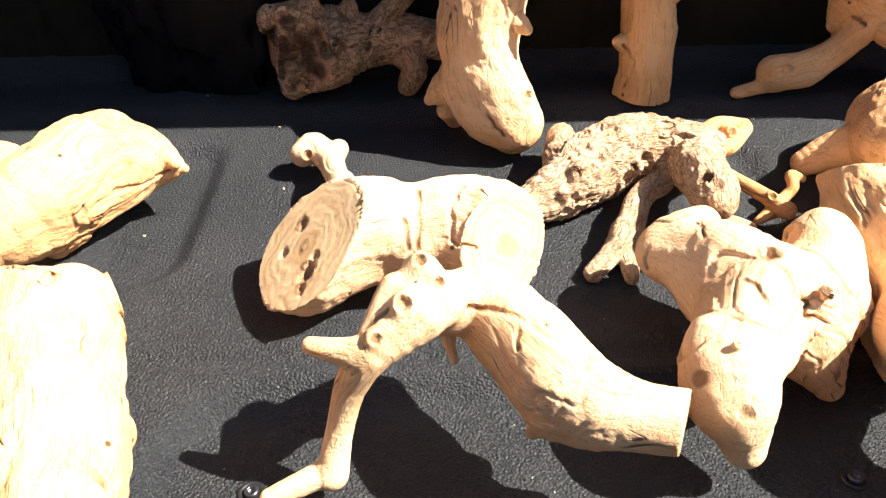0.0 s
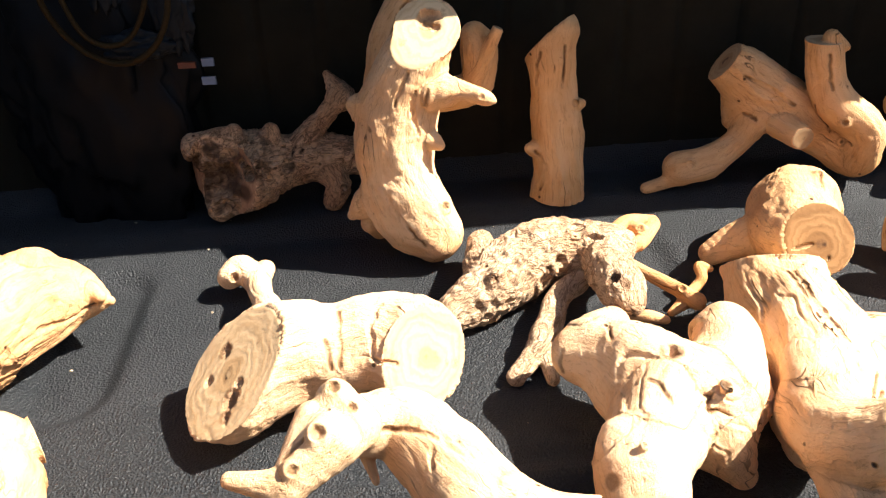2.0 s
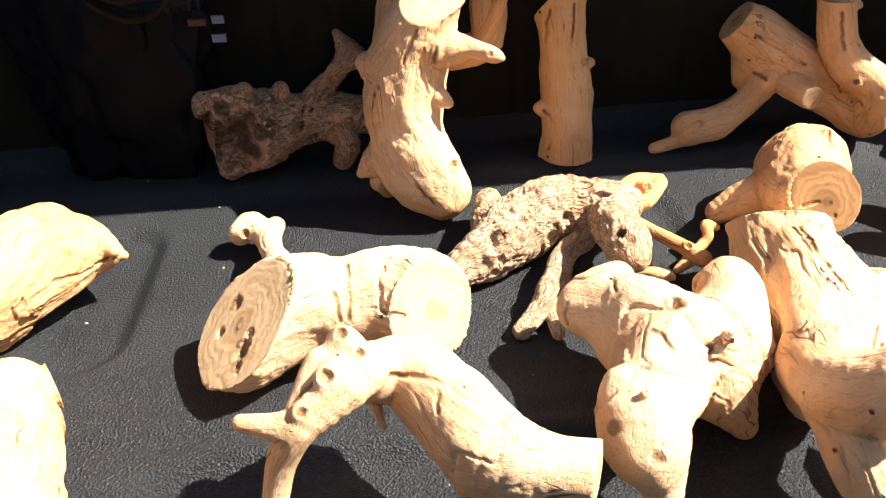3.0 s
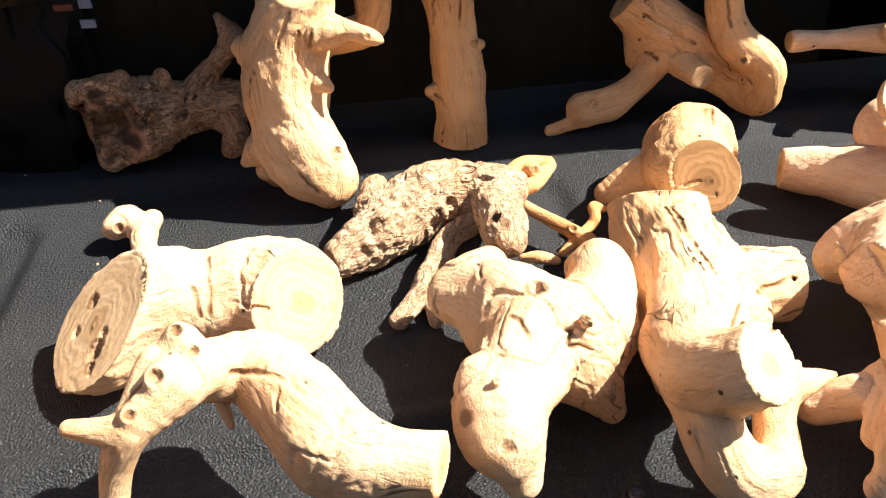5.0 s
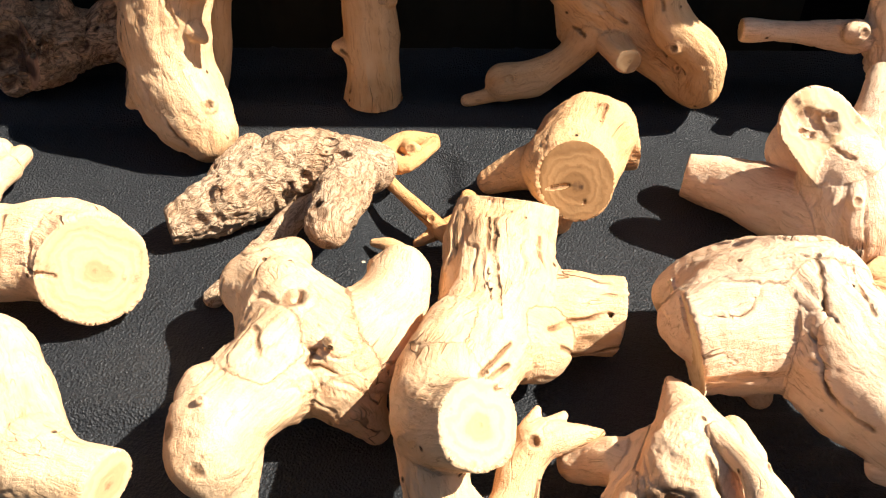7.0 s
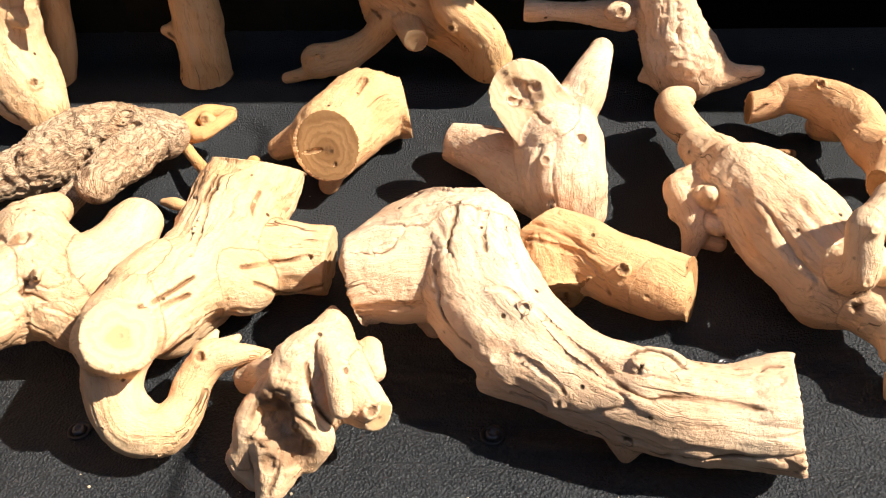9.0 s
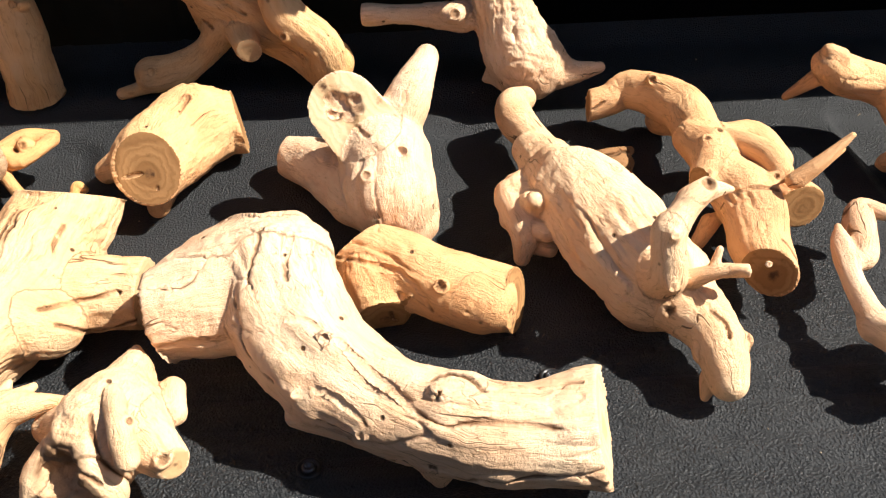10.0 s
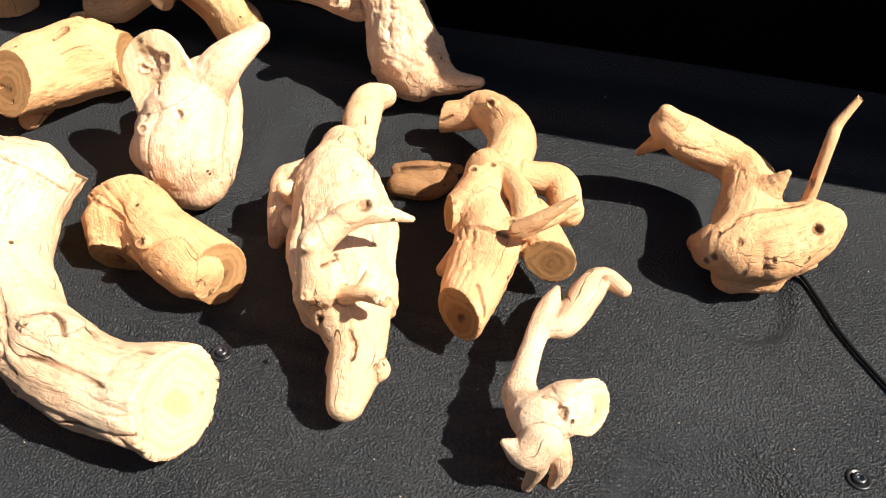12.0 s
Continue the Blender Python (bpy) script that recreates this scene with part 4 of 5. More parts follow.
w.limb((0.519, 0.867, 0.177, 0.0198), (0.526, 0.860, 0.136, 0.0202), (0.543, 0.847, 0.108, 0.0220), (0.572, 0.844, 0.082, 0.0222), (0.574, 0.851, 0.050, 0.0228))
w.limb((0.524, 0.861, 0.181, 0.0096), (0.542, 0.862, 0.170, 0.0042))
w.limb((0.449, 0.887, 0.116, 0.0252), (0.438, 0.888, 0.082, 0.0090))
w.cut(0, 0, -0.78, 0.1, 0.6)
w.cut(3, -1, 0.2, -0.9, 0)
w.cut(4, 0, 0, 0, 1)
w.knot(0.540, 0.826, 0.098, 0.0054)
w.pit(0.538, 0.823, 0.100, 0.0027)
w.knot(0.384, 0.841, 0.051, 0.0074)
w.pit(0.383, 0.836, 0.053, 0.0038)
w.crack(0.0014, (0.4456, 0.8656, 0.0990), (0.4552, 0.8554, 0.0935))
w.crack(0.0014, (0.5151, 0.8495, 0.1111), (0.5370, 0.8520, 0.0824), (0.5562, 0.8334, 0.0694))
w.crack(0.0014, (0.5177, 0.8447, 0.1668), (0.5241, 0.8362, 0.1321))
w.crack(0.0014, (0.4353, 0.8568, 0.1441), (0.4737, 0.8529, 0.1246), (0.4948, 0.8532, 0.1105))
w.build()

w = Driftwood("driftwood_stump", "pale rough-skinned driftwood stump with flared foot and side arm", look="chalk", rough=0.35, rest=LEDGE)
w.limb((0.747, 0.888, 0.256, 0.0216), (0.749, 0.885, 0.200, 0.0247), (0.755, 0.879, 0.146, 0.0291), (0.764, 0.873, 0.100, 0.0346), (0.785, 0.863, 0.058, 0.0412), (0.794, 0.858, 0.048, 0.0378))
w.limb((0.800, 0.859, 0.049, 0.0271), (0.836, 0.855, 0.041, 0.0153), (0.868, 0.856, 0.046, 0.0076))
w.limb((0.612, 0.882, 0.096, 0.0119), (0.660, 0.879, 0.097, 0.0111), (0.720, 0.871, 0.098, 0.0174))
w.limb((0.713, 0.856, 0.109, 0.0136), (0.705, 0.845, 0.112, 0.0090))
w.limb((0.765, 0.857, 0.043, 0.0179), (0.746, 0.857, 0.032, 0.0048))
w.cut(2, 0, -1, 0, 0)
w.cut(0, 0, 0, 0, 1)
w.knot(0.712, 0.839, 0.116, 0.0095)
w.pit(0.713, 0.834, 0.118, 0.0047)
w.build()

w = Driftwood("driftwood_log", "yellow-tan driftwood log with a sawn ringed end on stub", look="tan")
w.limb((0.445, 0.640, 0.060, 0.0290), (0.444, 0.688, 0.053, 0.0425), (0.456, 0.732, 0.049, 0.0425), (0.480, 0.752, 0.043, 0.0330), (0.499, 0.752, 0.038, 0.0270))
w.limb((0.446, 0.686, 0.027, 0.0120), (0.435, 0.658, 0.009, 0.0116))
w.limb((0.432, 0.704, 0.043, 0.0260), (0.398, 0.708, 0.029, 0.0180), (0.371, 0.706, 0.015, 0.0115))
w.cut(0, 0, -0.08, -0.87, 0.48)
w.cut(0, -1, 0.93, 0.3, 0.1)
w.knot(0.466, 0.715, 0.093, 0.0055)
w.pit(0.468, 0.712, 0.095, 0.0027)
w.crack(0.0014, (0.4114, 0.6520, 0.0469), (0.4286, 0.6492, 0.0526), (0.4380, 0.6479, 0.0561))
w.crack(0.0014, (0.4518, 0.6409, 0.0467), (0.4492, 0.6551, 0.0208))
w.crack(0.0014, (0.4701, 0.7238, 0.0914), (0.4624, 0.6870, 0.0931))
w.build()

w = Driftwood("driftwood_stump", "pale driftwood stump with rotten pith hole and two limbs", look="chalk")
w.limb((0.621, 0.651, 0.121, 0.0300), (0.634, 0.644, 0.107, 0.0311), (0.650, 0.637, 0.088, 0.0314))
w.limb((0.663, 0.665, 0.093, 0.0218), (0.677, 0.682, 0.118, 0.0180), (0.689, 0.724, 0.128, 0.0122))
w.limb((0.634, 0.630, 0.045, 0.0314), (0.595, 0.683, 0.033, 0.0268), (0.549, 0.720, 0.025, 0.0187))
w.limb((0.656, 0.648, 0.081, 0.0309), (0.656, 0.636, 0.075, 0.0388), (0.660, 0.620, 0.058, 0.0383), (0.665, 0.619, 0.033, 0.0348))
w.limb((0.638, 0.698, 0.073, 0.0316), (0.663, 0.657, 0.053, 0.0297), (0.672, 0.632, 0.033, 0.0262))
w.cut(0, 0, 0.08, -0.73, 0.68)
w.cut(2, -1, -0.9, 0.3, 0)
w.pit(0.622, 0.648, 0.124, 0.0105)
w.pit(0.613, 0.653, 0.128, 0.0072)
w.pit(0.629, 0.643, 0.118, 0.0064)
w.pit(0.612, 0.644, 0.122, 0.0058)
w.pit(0.634, 0.650, 0.121, 0.0048)
w.pit(0.630, 0.655, 0.126, 0.0060)
w.pit(0.615, 0.646, 0.119, 0.0065)
w.pit(0.626, 0.645, 0.116, 0.0050)
w.pit(0.620, 0.654, 0.126, 0.0055)
w.pit(0.630, 0.650, 0.120, 0.0045)
w.knot(0.674, 0.614, 0.102, 0.0068)
w.pit(0.673, 0.610, 0.104, 0.0034)
w.knot(0.643, 0.597, 0.090, 0.0058)
w.pit(0.644, 0.594, 0.092, 0.0029)
w.crack(0.0014, (0.6330, 0.6406, 0.1085), (0.6387, 0.6284, 0.1101), (0.6443, 0.6234, 0.1108))
w.build()

w = Driftwood("driftwood_knot", "gnarled cream driftwood knot with a crumbling hollow", look="pale", rough=0.4)
w.limb((0.495, 0.437, 0.055, 0.0038), (0.500, 0.406, 0.057, 0.0187), (0.499, 0.368, 0.057, 0.0301), (0.483, 0.344, 0.038, 0.0230), (0.480, 0.319, 0.020, 0.0143), (0.474, 0.305, 0.004, 0.0061))
w.limb((0.507, 0.379, 0.057, 0.0235), (0.531, 0.358, 0.054, 0.0163), (0.547, 0.346, 0.052, 0.0097))
w.limb((0.460, 0.387, 0.037, 0.0163), (0.440, 0.395, 0.022, 0.0138))
w.limb((0.480, 0.391, 0.042, 0.0162), (0.467, 0.365, 0.042, 0.0133), (0.459, 0.354, 0.037, 0.0117))
w.limb((0.500, 0.336, 0.062, 0.0095), (0.508, 0.333, 0.042, 0.0105), (0.500, 0.329, 0.022, 0.0084))
w.limb((0.452, 0.330, 0.017, 0.0093), (0.464, 0.320, 0.007, 0.0077))
w.limb((0.506, 0.377, 0.082, 0.0061), (0.521, 0.348, 0.087, 0.0073), (0.526, 0.335, 0.072, 0.0065))
w.limb((0.470, 0.356, 0.052, 0.0115), (0.463, 0.341, 0.042, 0.0122), (0.456, 0.326, 0.012, 0.0085))
w.limb((0.529, 0.405, 0.052, 0.0090), (0.536, 0.385, 0.052, 0.0087))
w.cut(1, -1, 0.75, -0.6, 0.2)
w.pit(0.482, 0.329, 0.060, 0.0183)
w.pit(0.492, 0.322, 0.046, 0.0132)
w.pit(0.472, 0.337, 0.063, 0.0081)
w.pit(0.480, 0.312, 0.039, 0.0066)
w.knot(0.543, 0.343, 0.062, 0.0063)
w.pit(0.544, 0.340, 0.065, 0.0031)
w.knot(0.527, 0.351, 0.089, 0.0039)
w.pit(0.528, 0.349, 0.091, 0.0020)
w.crack(0.0014, (0.4989, 0.3574, 0.0864), (0.5078, 0.3389, 0.0695), (0.5162, 0.3394, 0.0459))
w.crack(0.0014, (0.4718, 0.3443, 0.0670), (0.4902, 0.3368, 0.0713), (0.5087, 0.3271, 0.0585))
w.crack(0.0014, (0.4633, 0.3268, 0.0417), (0.4817, 0.3245, 0.0518))
w.crack(0.0014, (0.4869, 0.3161, 0.0393), (0.4808, 0.3028, 0.0205))
w.build()

w = Driftwood("driftwood_branch", "large cracked cream driftwood branch, forked and sawn at ends", look="chalk")
w.limb((0.582, 0.541, 0.078, 0.0370), (0.590, 0.489, 0.074, 0.0416), (0.619, 0.431, 0.064, 0.0393), (0.667, 0.397, 0.055, 0.0330), (0.721, 0.378, 0.050, 0.0329), (0.762, 0.375, 0.049, 0.0334), (0.815, 0.381, 0.046, 0.0365))
w.limb((0.591, 0.480, 0.070, 0.0373), (0.547, 0.475, 0.064, 0.0376), (0.510, 0.462, 0.062, 0.0346))
w.limb((0.708, 0.368, 0.030, 0.0155), (0.709, 0.366, 0.010, 0.0064))
w.limb((0.716, 0.383, 0.066, 0.0197), (0.727, 0.384, 0.070, 0.0158))
w.limb((0.655, 0.383, 0.050, 0.0156), (0.613, 0.393, 0.040, 0.0080))
w.limb((0.555, 0.493, 0.040, 0.0274), (0.565, 0.467, 0.015, 0.0091))
w.limb((0.589, 0.505, 0.080, 0.0381), (0.551, 0.500, 0.072, 0.0374), (0.521, 0.482, 0.066, 0.0282))
w.limb((0.557, 0.523, 0.065, 0.0341), (0.532, 0.527, 0.055, 0.0292), (0.517, 0.531, 0.045, 0.0214))
w.cut(0, 0, 0.15, 0.8, 0.6)
w.cut(1, -1, -0.97, -0.1, -0.2)
w.cut(0, -1, 0.95, -0.08, 0.25)
w.knot(0.710, 0.376, 0.084, 0.0052)
w.pit(0.709, 0.374, 0.086, 0.0026)
w.knot(0.636, 0.411, 0.098, 0.0069)
w.pit(0.636, 0.408, 0.101, 0.0035)
w.knot(0.617, 0.385, 0.073, 0.0045)
w.pit(0.618, 0.383, 0.075, 0.0023)
w.knot(0.660, 0.364, 0.058, 0.0038)
w.pit(0.660, 0.362, 0.060, 0.0019)
w.knot(0.706, 0.349, 0.042, 0.0037)
w.pit(0.705, 0.347, 0.043, 0.0019)
w.crack(0.0014, (0.6431, 0.4144, 0.0968), (0.6630, 0.3952, 0.0895), (0.6838, 0.3778, 0.0841), (0.6966, 0.3656, 0.0791), (0.7145, 0.3581, 0.0763))
w.crack(0.0014, (0.7145, 0.3581, 0.0763), (0.7323, 0.3599, 0.0788), (0.7535, 0.3584, 0.0786), (0.7816, 0.3568, 0.0773))
w.crack(0.0014, (0.5813, 0.5016, 0.1182), (0.5794, 0.4637, 0.1105), (0.5755, 0.4347, 0.0926), (0.5828, 0.4132, 0.0747), (0.6006, 0.3953, 0.0711))
w.crack(0.0014, (0.6030, 0.4963, 0.1144), (0.6027, 0.4705, 0.1133), (0.6061, 0.4518, 0.1102))
w.crack(0.0014, (0.6155, 0.4932, 0.1063), (0.6220, 0.4651, 0.1048), (0.6291, 0.4502, 0.1015))
w.crack(0.0014, (0.6078, 0.4230, 0.1028), (0.6234, 0.4219, 0.1025), (0.6336, 0.4143, 0.0993))
w.crack(0.0014, (0.7199, 0.3467, 0.0373), (0.7655, 0.3407, 0.0492), (0.8139, 0.3415, 0.0563))
w.crack(0.0014, (0.5086, 0.4534, 0.0964), (0.5334, 0.4559, 0.0976), (0.5473, 0.4757, 0.1029))
w.crack(0.0014, (0.7425, 0.3955, 0.0754), (0.7670, 0.3857, 0.0812), (0.7966, 0.3905, 0.0824))
w.crack(0.0014, (0.6294, 0.3828, 0.0797), (0.6447, 0.3759, 0.0766), (0.6637, 0.3645, 0.0681))
w.crack(0.0014, (0.7042, 0.3860, 0.0841), (0.7193, 0.3917, 0.0841), (0.7370, 0.3786, 0.0824))
w.build()

w = Driftwood("driftwood_log", "short honey-tan forked driftwood log with a long crack", look="tan")
w.limb((0.634, 0.556, 0.044, 0.0262), (0.668, 0.540, 0.045, 0.0275), (0.709, 0.523, 0.038, 0.0290), (0.764, 0.512, 0.031, 0.0265))
w.limb((0.653, 0.530, 0.037, 0.0285), (0.661, 0.507, 0.015, 0.0215))
w.limb((0.733, 0.508, 0.038, 0.0240), (0.742, 0.504, 0.036, 0.0235))
w.cut(0, 0, -0.6, 0.6, 0.4)
w.cut(0, -1, 0.93, -0.3, 0.2)
w.cut(1, -1, 0.2, -0.9, -0.3)
w.pit(0.706, 0.496, 0.063, 0.0035)
w.pit(0.719, 0.486, 0.052, 0.0022)
w.pit(0.713, 0.490, 0.057, 0.0022)
w.pit(0.758, 0.514, 0.020, 0.0033)
w.pit(0.726, 0.484, 0.045, 0.0022)
w.knot(0.707, 0.496, 0.061, 0.0070)
w.pit(0.707, 0.493, 0.064, 0.0035)
w.crack(0.0014, (0.6231, 0.5359, 0.0541), (0.6499, 0.5183, 0.0647), (0.6727, 0.5090, 0.0639), (0.6872, 0.4990, 0.0550), (0.7002, 0.4971, 0.0359))
w.crack(0.0014, (0.6644, 0.5121, 0.0260), (0.6680, 0.5252, 0.0011))
w.build()

w = Driftwood("driftwood_root", "bleached driftwood root with thick body, horns, narrow snout", look="pale", rough=0.08)
w.limb((0.786, 0.693, 0.049, 0.0183), (0.815, 0.628, 0.054, 0.0359), (0.847, 0.574, 0.049, 0.0432), (0.871, 0.525, 0.044, 0.0399))
w.limb((0.884, 0.507, 0.044, 0.0285), (0.904, 0.476, 0.040, 0.0215), (0.910, 0.452, 0.034, 0.0175), (0.912, 0.437, 0.026, 0.0135))
w.limb((0.800, 0.704, 0.042, 0.0152), (0.778, 0.755, 0.038, 0.0200), (0.772, 0.786, 0.040, 0.0185), (0.784, 0.797, 0.042, 0.0130))
w.limb((0.868, 0.508, 0.066, 0.0180), (0.868, 0.484, 0.084, 0.0135), (0.865, 0.492, 0.110, 0.0128), (0.867, 0.497, 0.117, 0.0115))
w.limb((0.866, 0.495, 0.114, 0.0115), (0.884, 0.515, 0.128, 0.0085), (0.903, 0.531, 0.125, 0.0062), (0.920, 0.543, 0.116, 0.0024))
w.limb((0.882, 0.514, 0.129, 0.0090), (0.894, 0.522, 0.133, 0.0078))
w.limb((0.889, 0.492, 0.074, 0.0075), (0.905, 0.487, 0.086, 0.0052), (0.925, 0.485, 0.088, 0.0050))
w.limb((0.900, 0.489, 0.083, 0.0042), (0.905, 0.498, 0.097, 0.0026))
w.limb((0.910, 0.487, 0.087, 0.0042), (0.920, 0.478, 0.094, 0.0030))
w.limb((0.788, 0.614, 0.045, 0.0140), (0.781, 0.593, 0.067, 0.0062))
w.limb((0.799, 0.619, 0.044, 0.0200), (0.765, 0.631, 0.044, 0.0154), (0.775, 0.595, 0.034, 0.0129), (0.773, 0.582, 0.013, 0.0075))
w.limb((0.767, 0.643, 0.049, 0.0083), (0.780, 0.648, 0.054, 0.0062))
w.limb((0.760, 0.620, 0.044, 0.0071), (0.797, 0.601, 0.059, 0.0048))
w.limb((0.762, 0.608, 0.034, 0.0081), (0.793, 0.585, 0.039, 0.0083))
w.limb((0.777, 0.596, 0.018, 0.0091), (0.797, 0.588, 0.018, 0.0070))
w.limb((0.767, 0.635, 0.054, 0.0061), (0.777, 0.648, 0.059, 0.0036))
w.limb((0.902, 0.446, 0.018, 0.0074), (0.899, 0.439, 0.006, 0.0033))
w.limb((0.910, 0.454, 0.016, 0.0067), (0.914, 0.444, 0.008, 0.0026))
w.limb((0.896, 0.460, 0.039, 0.0082), (0.894, 0.454, 0.034, 0.0058))
w.limb((0.917, 0.462, 0.039, 0.0114), (0.924, 0.467, 0.034, 0.0090))
w.cut(6, -1, 0.95, -0.1, 0.15)
w.pit(0.894, 0.519, 0.140, 0.0050)
w.pit(0.874, 0.480, 0.054, 0.0037)
w.knot(0.866, 0.482, 0.122, 0.0060)
w.pit(0.867, 0.478, 0.125, 0.0030)
w.knot(0.868, 0.470, 0.086, 0.0062)
w.pit(0.868, 0.465, 0.089, 0.0031)
w.knot(0.906, 0.451, 0.041, 0.0045)
w.pit(0.907, 0.449, 0.043, 0.0022)
w.knot(0.926, 0.460, 0.045, 0.0041)
w.pit(0.927, 0.459, 0.047, 0.0020)
w.knot(0.777, 0.608, 0.057, 0.0064)
w.pit(0.779, 0.606, 0.060, 0.0032)
w.knot(0.926, 0.464, 0.113, 0.0033)
w.pit(0.926, 0.463, 0.115, 0.0017)
w.crack(0.0014, (0.9010, 0.4731, 0.0574), (0.9091, 0.4609, 0.0494), (0.9061, 0.4441, 0.0357))
w.crack(0.0014, (0.7985, 0.6994, 0.0616), (0.8253, 0.6578, 0.0737), (0.8576, 0.6039, 0.0897))
w.crack(0.0014, (0.8663, 0.5190, 0.0892), (0.8858, 0.4784, 0.1092))
w.crack(0.0014, (0.8134, 0.6975, 0.0508), (0.8615, 0.6009, 0.0873))
w.build()

w = Driftwood("driftwood_chip", "flat brown driftwood chip lying behind the bleached root", look="brown")
w.limb((0.836, 0.712, 0.019, 0.0077), (0.865, 0.720, 0.023, 0.0087), (0.888, 0.742, 0.015, 0.0050))
w.limb((0.842, 0.698, 0.013, 0.0110), (0.870, 0.708, 0.009, 0.0110), (0.885, 0.729, 0.009, 0.0067))
w.limb((0.849, 0.711, 0.017, 0.0099), (0.872, 0.717, 0.017, 0.0110))
w.crack(0.0014, (0.8409, 0.7072, 0.0253), (0.8672, 0.7148, 0.0289), (0.8847, 0.7307, 0.0216))
w.build()

w = Driftwood("driftwood_root", "tangled honey-tan driftwood root with sawn stubs and splintered twig", look="tan")
w.limb((0.964, 0.531, 0.042, 0.0198), (0.962, 0.568, 0.045, 0.0242), (0.961, 0.604, 0.056, 0.0276), (0.944, 0.635, 0.063, 0.0218))
w.limb((0.924, 0.612, 0.065, 0.0121), (0.939, 0.647, 0.068, 0.0211), (0.931, 0.690, 0.063, 0.0181))
w.limb((0.942, 0.699, 0.056, 0.0225), (0.936, 0.755, 0.056, 0.0237), (0.897, 0.800, 0.050, 0.0205), (0.874, 0.799, 0.040, 0.0156), (0.851, 0.797, 0.032, 0.0158))
w.limb((0.953, 0.675, 0.073, 0.0107), (0.978, 0.639, 0.083, 0.0111), (0.987, 0.617, 0.078, 0.0091))
w.limb((0.964, 0.704, 0.056, 0.0142), (0.992, 0.711, 0.050, 0.0153), (1.010, 0.683, 0.044, 0.0139))
w.limb((0.982, 0.651, 0.050, 0.0222), (1.014, 0.616, 0.042, 0.0200))
w.limb((0.987, 0.592, 0.088, 0.0066), (1.005, 0.596, 0.103, 0.0056), (1.027, 0.604, 0.123, 0.0025))
w.limb((0.992, 0.591, 0.088, 0.0048), (1.028, 0.614, 0.103, 0.0025))
w.limb((0.935, 0.608, 0.031, 0.0086), (0.926, 0.599, 0.018, 0.0067))
w.limb((0.932, 0.773, 0.037, 0.0211), (0.927, 0.795, 0.017, 0.0138))
w.cut(0, 0, -0.35, -0.85, 0.2)
w.cut(2, -1, -0.9, 0, 0)
w.cut(5, -1, 0.2, -0.9, 0.1)
w.cut(1, 0, -0.8, -0.5, 0.2)
w.pit(0.979, 0.563, 0.068, 0.0030)
w.pit(0.926, 0.615, 0.082, 0.0033)
w.pit(0.932, 0.617, 0.083, 0.0028)
w.knot(0.906, 0.776, 0.076, 0.0071)
w.pit(0.907, 0.772, 0.078, 0.0035)
w.knot(0.930, 0.653, 0.087, 0.0043)
w.pit(0.931, 0.651, 0.089, 0.0022)
w.knot(0.944, 0.664, 0.087, 0.0043)
w.pit(0.944, 0.663, 0.089, 0.0022)
w.knot(0.978, 0.608, 0.079, 0.0045)
w.pit(0.979, 0.607, 0.081, 0.0023)
w.crack(0.0014, (0.9430, 0.5931, 0.0773), (0.9802, 0.5941, 0.0770))
w.crack(0.0014, (0.9734, 0.5469, 0.0679), (0.9839, 0.5324, 0.0492))
w.crack(0.0014, (0.8650, 0.7817, 0.0477), (0.8538, 0.7801, 0.0392))
w.build()

w = Driftwood("driftwood_twig", "cream driftwood stick ending in a claw-like root", look="chalk")
w.limb((1.075, 0.601, 0.048, 0.0067), (1.058, 0.607, 0.049, 0.0081), (1.049, 0.587, 0.047, 0.0123), (1.041, 0.550, 0.045, 0.0102), (1.028, 0.542, 0.045, 0.0077))
w.limb((1.027, 0.577, 0.053, 0.0025), (1.025, 0.558, 0.048, 0.0086), (1.024, 0.519, 0.042, 0.0091), (1.026, 0.481, 0.040, 0.0103))
w.limb((1.027, 0.480, 0.037, 0.0128), (1.045, 0.458, 0.048, 0.0174), (1.060, 0.473, 0.049, 0.0176))
w.limb((1.063, 0.473, 0.053, 0.0175), (1.076, 0.476, 0.053, 0.0205))
w.limb((1.053, 0.442, 0.048, 0.0130), (1.045, 0.433, 0.042, 0.0103), (1.030, 0.431, 0.048, 0.0025))
w.limb((1.050, 0.435, 0.042, 0.0089), (1.054, 0.435, 0.030, 0.0067), (1.049, 0.434, 0.001, 0.0035))
w.limb((1.062, 0.449, 0.036, 0.0091), (1.068, 0.447, 0.017, 0.0069), (1.065, 0.442, 0.001, 0.0035))
w.cut(3, -1, 0.75, -0.4, 0.5)
w.pit(1.062, 0.457, 0.063, 0.0036)
w.pit(1.061, 0.599, 0.058, 0.0035)
w.crack(0.0014, (1.0451, 0.4636, 0.0659), (1.0556, 0.4602, 0.0661), (1.0637, 0.4545, 0.0590))
w.build()

w = Driftwood("driftwood_root", "tan driftwood root with knotted head and thin upright twig", look="tan")
w.limb((1.072, 0.774, 0.092, 0.0152), (1.100, 0.788, 0.072, 0.0197), (1.138, 0.786, 0.062, 0.0186), (1.157, 0.760, 0.057, 0.0241), (1.158, 0.719, 0.047, 0.0283), (1.152, 0.691, 0.042, 0.0247))
w.limb((1.137, 0.692, 0.037, 0.0192), (1.175, 0.701, 0.042, 0.0296), (1.207, 0.730, 0.047, 0.0266), (1.223, 0.744, 0.050, 0.0165))
w.limb((1.126, 0.705, 0.027, 0.0119), (1.118, 0.708, 0.022, 0.0035))
w.limb((1.165, 0.741, 0.067, 0.0146), (1.178, 0.743, 0.092, 0.0028))
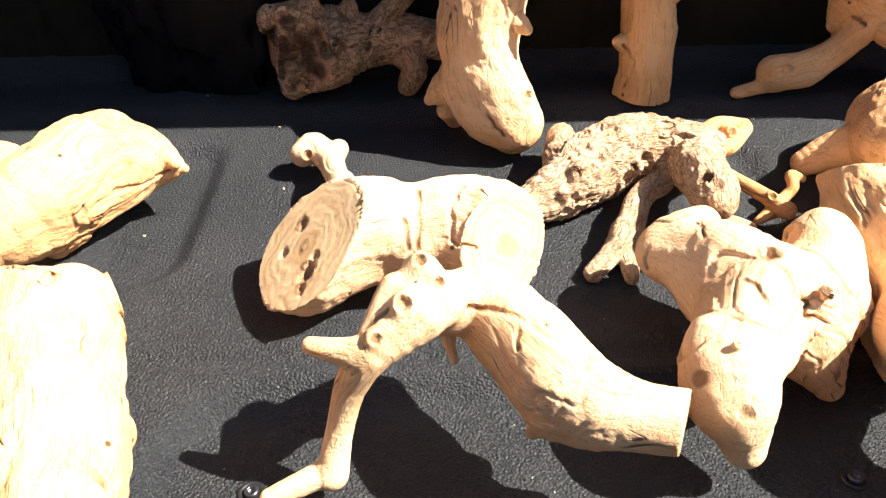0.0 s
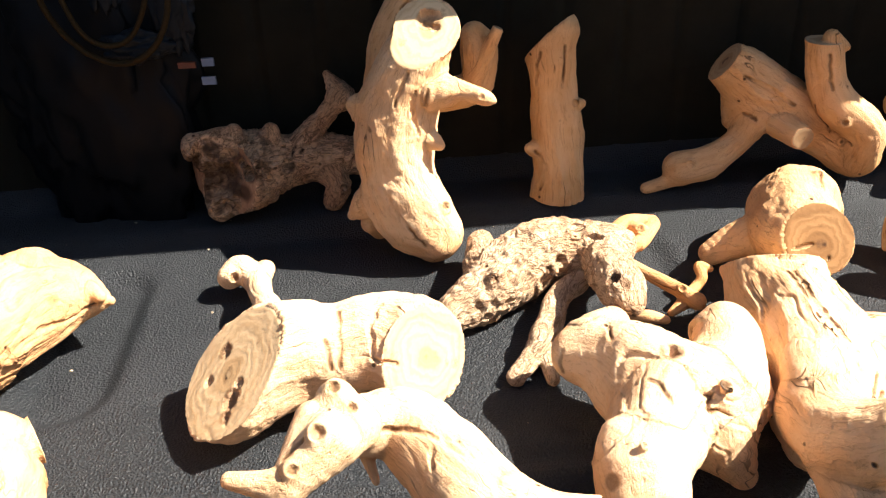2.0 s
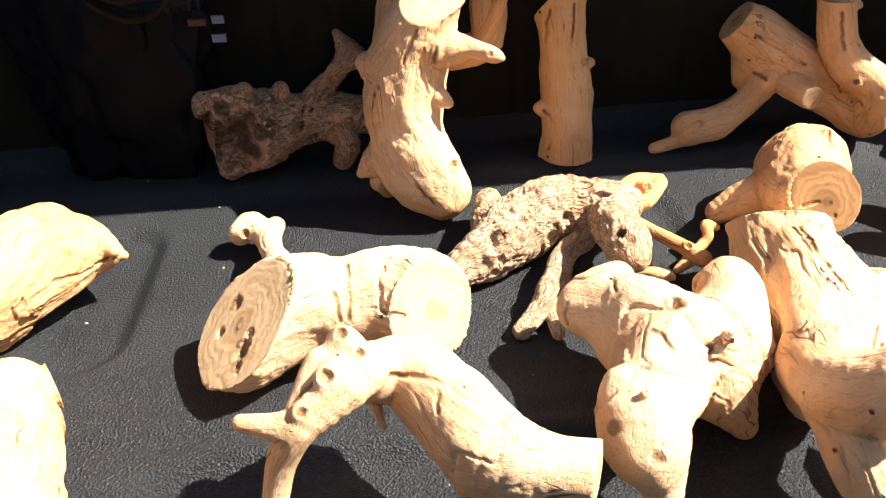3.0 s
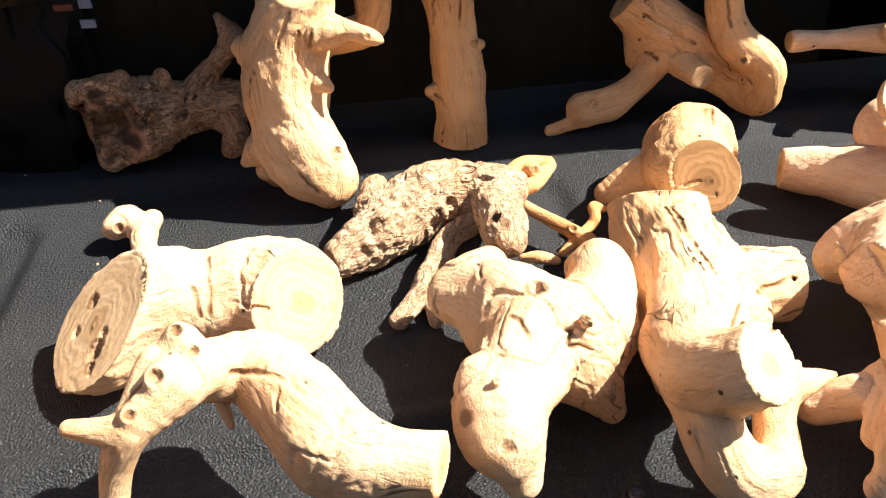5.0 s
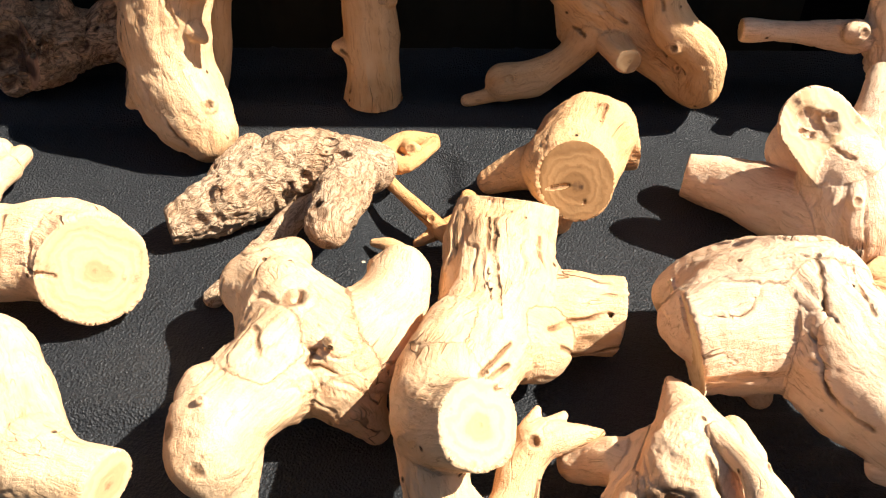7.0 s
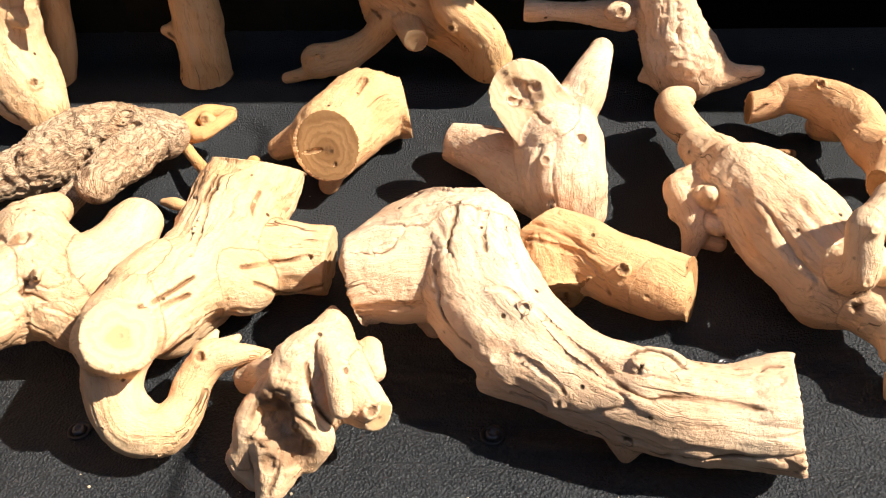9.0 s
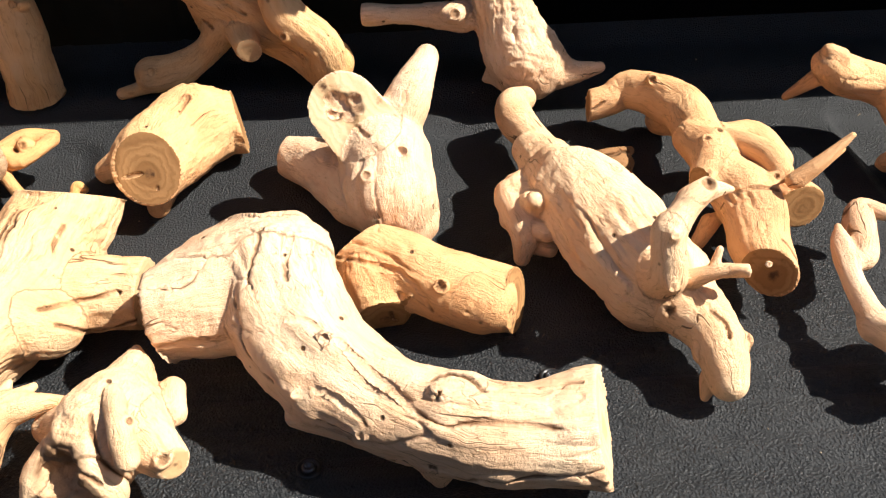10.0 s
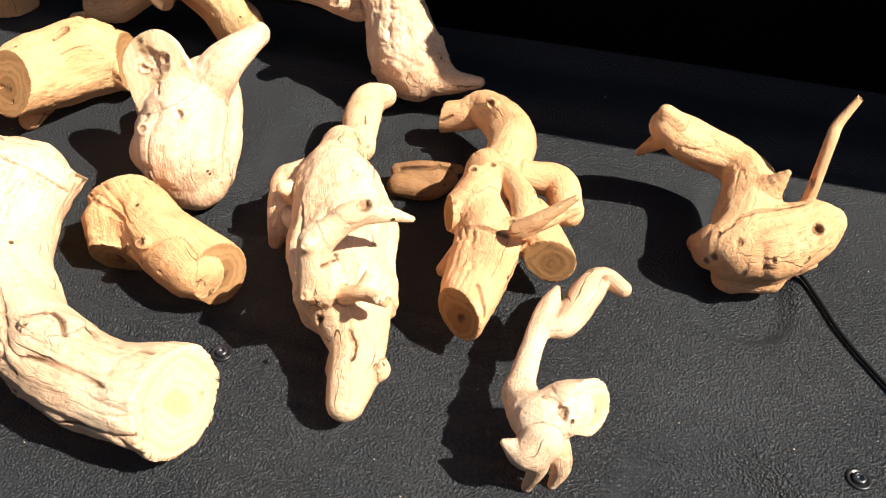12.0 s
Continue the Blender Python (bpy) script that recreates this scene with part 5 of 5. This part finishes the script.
w.limb((1.201, 0.742, 0.062, 0.0058), (1.202, 0.748, 0.082, 0.0048), (1.204, 0.766, 0.117, 0.0051), (1.206, 0.777, 0.127, 0.0047), (1.217, 0.791, 0.147, 0.0032))
w.limb((1.199, 0.715, 0.022, 0.0137), (1.225, 0.735, 0.010, 0.0030))
w.limb((1.071, 0.786, 0.072, 0.0094), (1.052, 0.800, 0.042, 0.0044))
w.limb((1.080, 0.771, 0.102, 0.0080), (1.069, 0.773, 0.107, 0.0070))
w.limb((1.159, 0.692, 0.017, 0.0195), (1.187, 0.702, 0.012, 0.0147))
w.cut(4, -1, 0.5, 0, 0.8)
w.pit(1.133, 0.671, 0.038, 0.0024)
w.pit(1.138, 0.670, 0.045, 0.0024)
w.pit(1.153, 0.675, 0.062, 0.0028)
w.knot(1.212, 0.710, 0.066, 0.0083)
w.pit(1.210, 0.706, 0.069, 0.0042)
w.knot(1.182, 0.675, 0.052, 0.0042)
w.pit(1.182, 0.673, 0.054, 0.0021)
w.crack(0.0014, (1.1455, 0.6961, 0.0672), (1.1659, 0.7108, 0.0714), (1.1962, 0.7293, 0.0728))
w.crack(0.0014, (1.1358, 0.6813, 0.0573), (1.1464, 0.6904, 0.0658))
w.build()


# ---- bag and cords in the shaded corner ----
def tube(name, points, r, material, parent=None):
    cu = bpy.data.curves.new(name, "CURVE")
    cu.dimensions, cu.bevel_depth, cu.bevel_resolution = "3D", r, 3
    sp = cu.splines.new("NURBS")
    sp.points.add(len(points) - 1)
    for q, p in zip(sp.points, points):
        q.co = (*p, 1)
    sp.use_endpoint_u, sp.order_u = True, 3
    tmp = bpy.data.objects.new(name, cu)
    me = bpy.data.meshes.new_from_object(tmp)
    bpy.data.objects.remove(tmp)
    me.materials.append(material)
    me.polygons.foreach_set("use_smooth", [True] * len(me.polygons))
    ob = new(name, me)
    ob.parent = parent
    return ob


def crumple(name, centre, size, material, parent, seed):
    bm = bmesh.new()
    bmesh.ops.create_icosphere(bm, subdivisions=5, radius=1.0)
    co = np.array([v.co for v in bm.verts])
    fold = np.abs(lattice_noise(co * 2.3, seed)) * 0.35 + np.abs(lattice_noise(co * 5.1, seed + 1)) * 0.18 + 0.06 * lattice_noise(co * 11, seed + 2)
    for v, f in zip(bm.verts, fold):
        v.co = Vector([centre[k] + size[k] * v.co[k] * (0.72 + f) for k in range(3)])
        v.co.z = max(v.co.z, 0.002)
    return part(name, bm, material, parent)


def bag():
    ob = new("storage_bag")
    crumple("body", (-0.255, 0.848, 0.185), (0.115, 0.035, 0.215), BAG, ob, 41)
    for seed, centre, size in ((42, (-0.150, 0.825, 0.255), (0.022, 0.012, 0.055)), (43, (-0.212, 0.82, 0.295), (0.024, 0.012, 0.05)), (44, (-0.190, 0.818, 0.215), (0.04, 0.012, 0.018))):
        tagged(crumple("pale_panel", centre, size, BAG_PALE_SHADED, ob, seed), "grey translucent plastic panel")
    for lo, hi, mat, lab in (((-0.128, 0.812, 0.193), (-0.116, 0.815, 0.201), TAG_WHITE_SHADED, "white tag"), ((-0.131, 0.812, 0.174), (-0.117, 0.815, 0.182), TAG_WHITE_SHADED, "white tag"), ((-0.152, 0.811, 0.192), (-0.134, 0.814, 0.198), TAG_RED_SHADED, "red tag"), ((-0.225, 0.8, 0.315), (-0.185, 0.803, 0.329), TAG_WHITE_SHADED, "white tag")):
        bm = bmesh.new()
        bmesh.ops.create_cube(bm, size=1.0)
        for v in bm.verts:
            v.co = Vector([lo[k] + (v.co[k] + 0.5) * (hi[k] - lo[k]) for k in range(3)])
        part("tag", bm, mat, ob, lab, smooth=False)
    tagged(ob, "crumpled black bag with pale plastic panels leaning in the corner", "bag")
    cord = new("bungee_cord")
    pts = [(-0.205 + 0.062 * math.cos(a), 0.8 + 0.008 * math.sin(2 * a), 0.272 + 0.07 * math.sin(a)) for a in np.linspace(-2.2, 4.2, 22)]
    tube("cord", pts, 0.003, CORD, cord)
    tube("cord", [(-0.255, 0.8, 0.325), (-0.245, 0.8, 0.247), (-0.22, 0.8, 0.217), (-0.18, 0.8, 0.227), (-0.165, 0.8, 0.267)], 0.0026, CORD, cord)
    tagged(cord, "golden braided bungee cord looped over the black bag", "cord")


bag()
strap = tube("cord", [(1.2, 0.742, 0.003), (1.214, 0.732, 0.0025), (1.235, 0.695, 0.0025), (1.25, 0.665, 0.0025), (1.275, 0.632, 0.0025), (1.31, 0.59, 0.0025), (1.36, 0.55, 0.0025)], 0.0017, plain("black_cord_rubber", (0.006, 0.006, 0.006), 0.8, gloss=0.1))
tagged(strap, "thin black cord lying on the bed liner", "cord")

# ---- sawdust and chips ----
rng = random.Random(7)
bm = bmesh.new()
for k in range(110):
    u, v, s = rng.uniform(-0.45, 1.45), rng.uniform(0.25, 0.86), rng.choice((0.0006, 0.0008, 0.001, 0.0018))
    z = float(floor_height(np.array([u]), np.array([v]))[0])
    m = BED @ Matrix.Translation((u, v, z + s * 0.5)) @ Euler((rng.random(), rng.random(), rng.uniform(0, 6))).to_matrix().to_4x4() @ Matrix.Diagonal((s * rng.uniform(0.7, 2.0), s, s * 0.6, 1))
    bmesh.ops.create_cube(bm, size=1.0, matrix=m)
tagged(part("sawdust", bm, CHIP, None, smooth=False), "pale sawdust specks scattered over the black liner", "sawdust", kind="stuff")
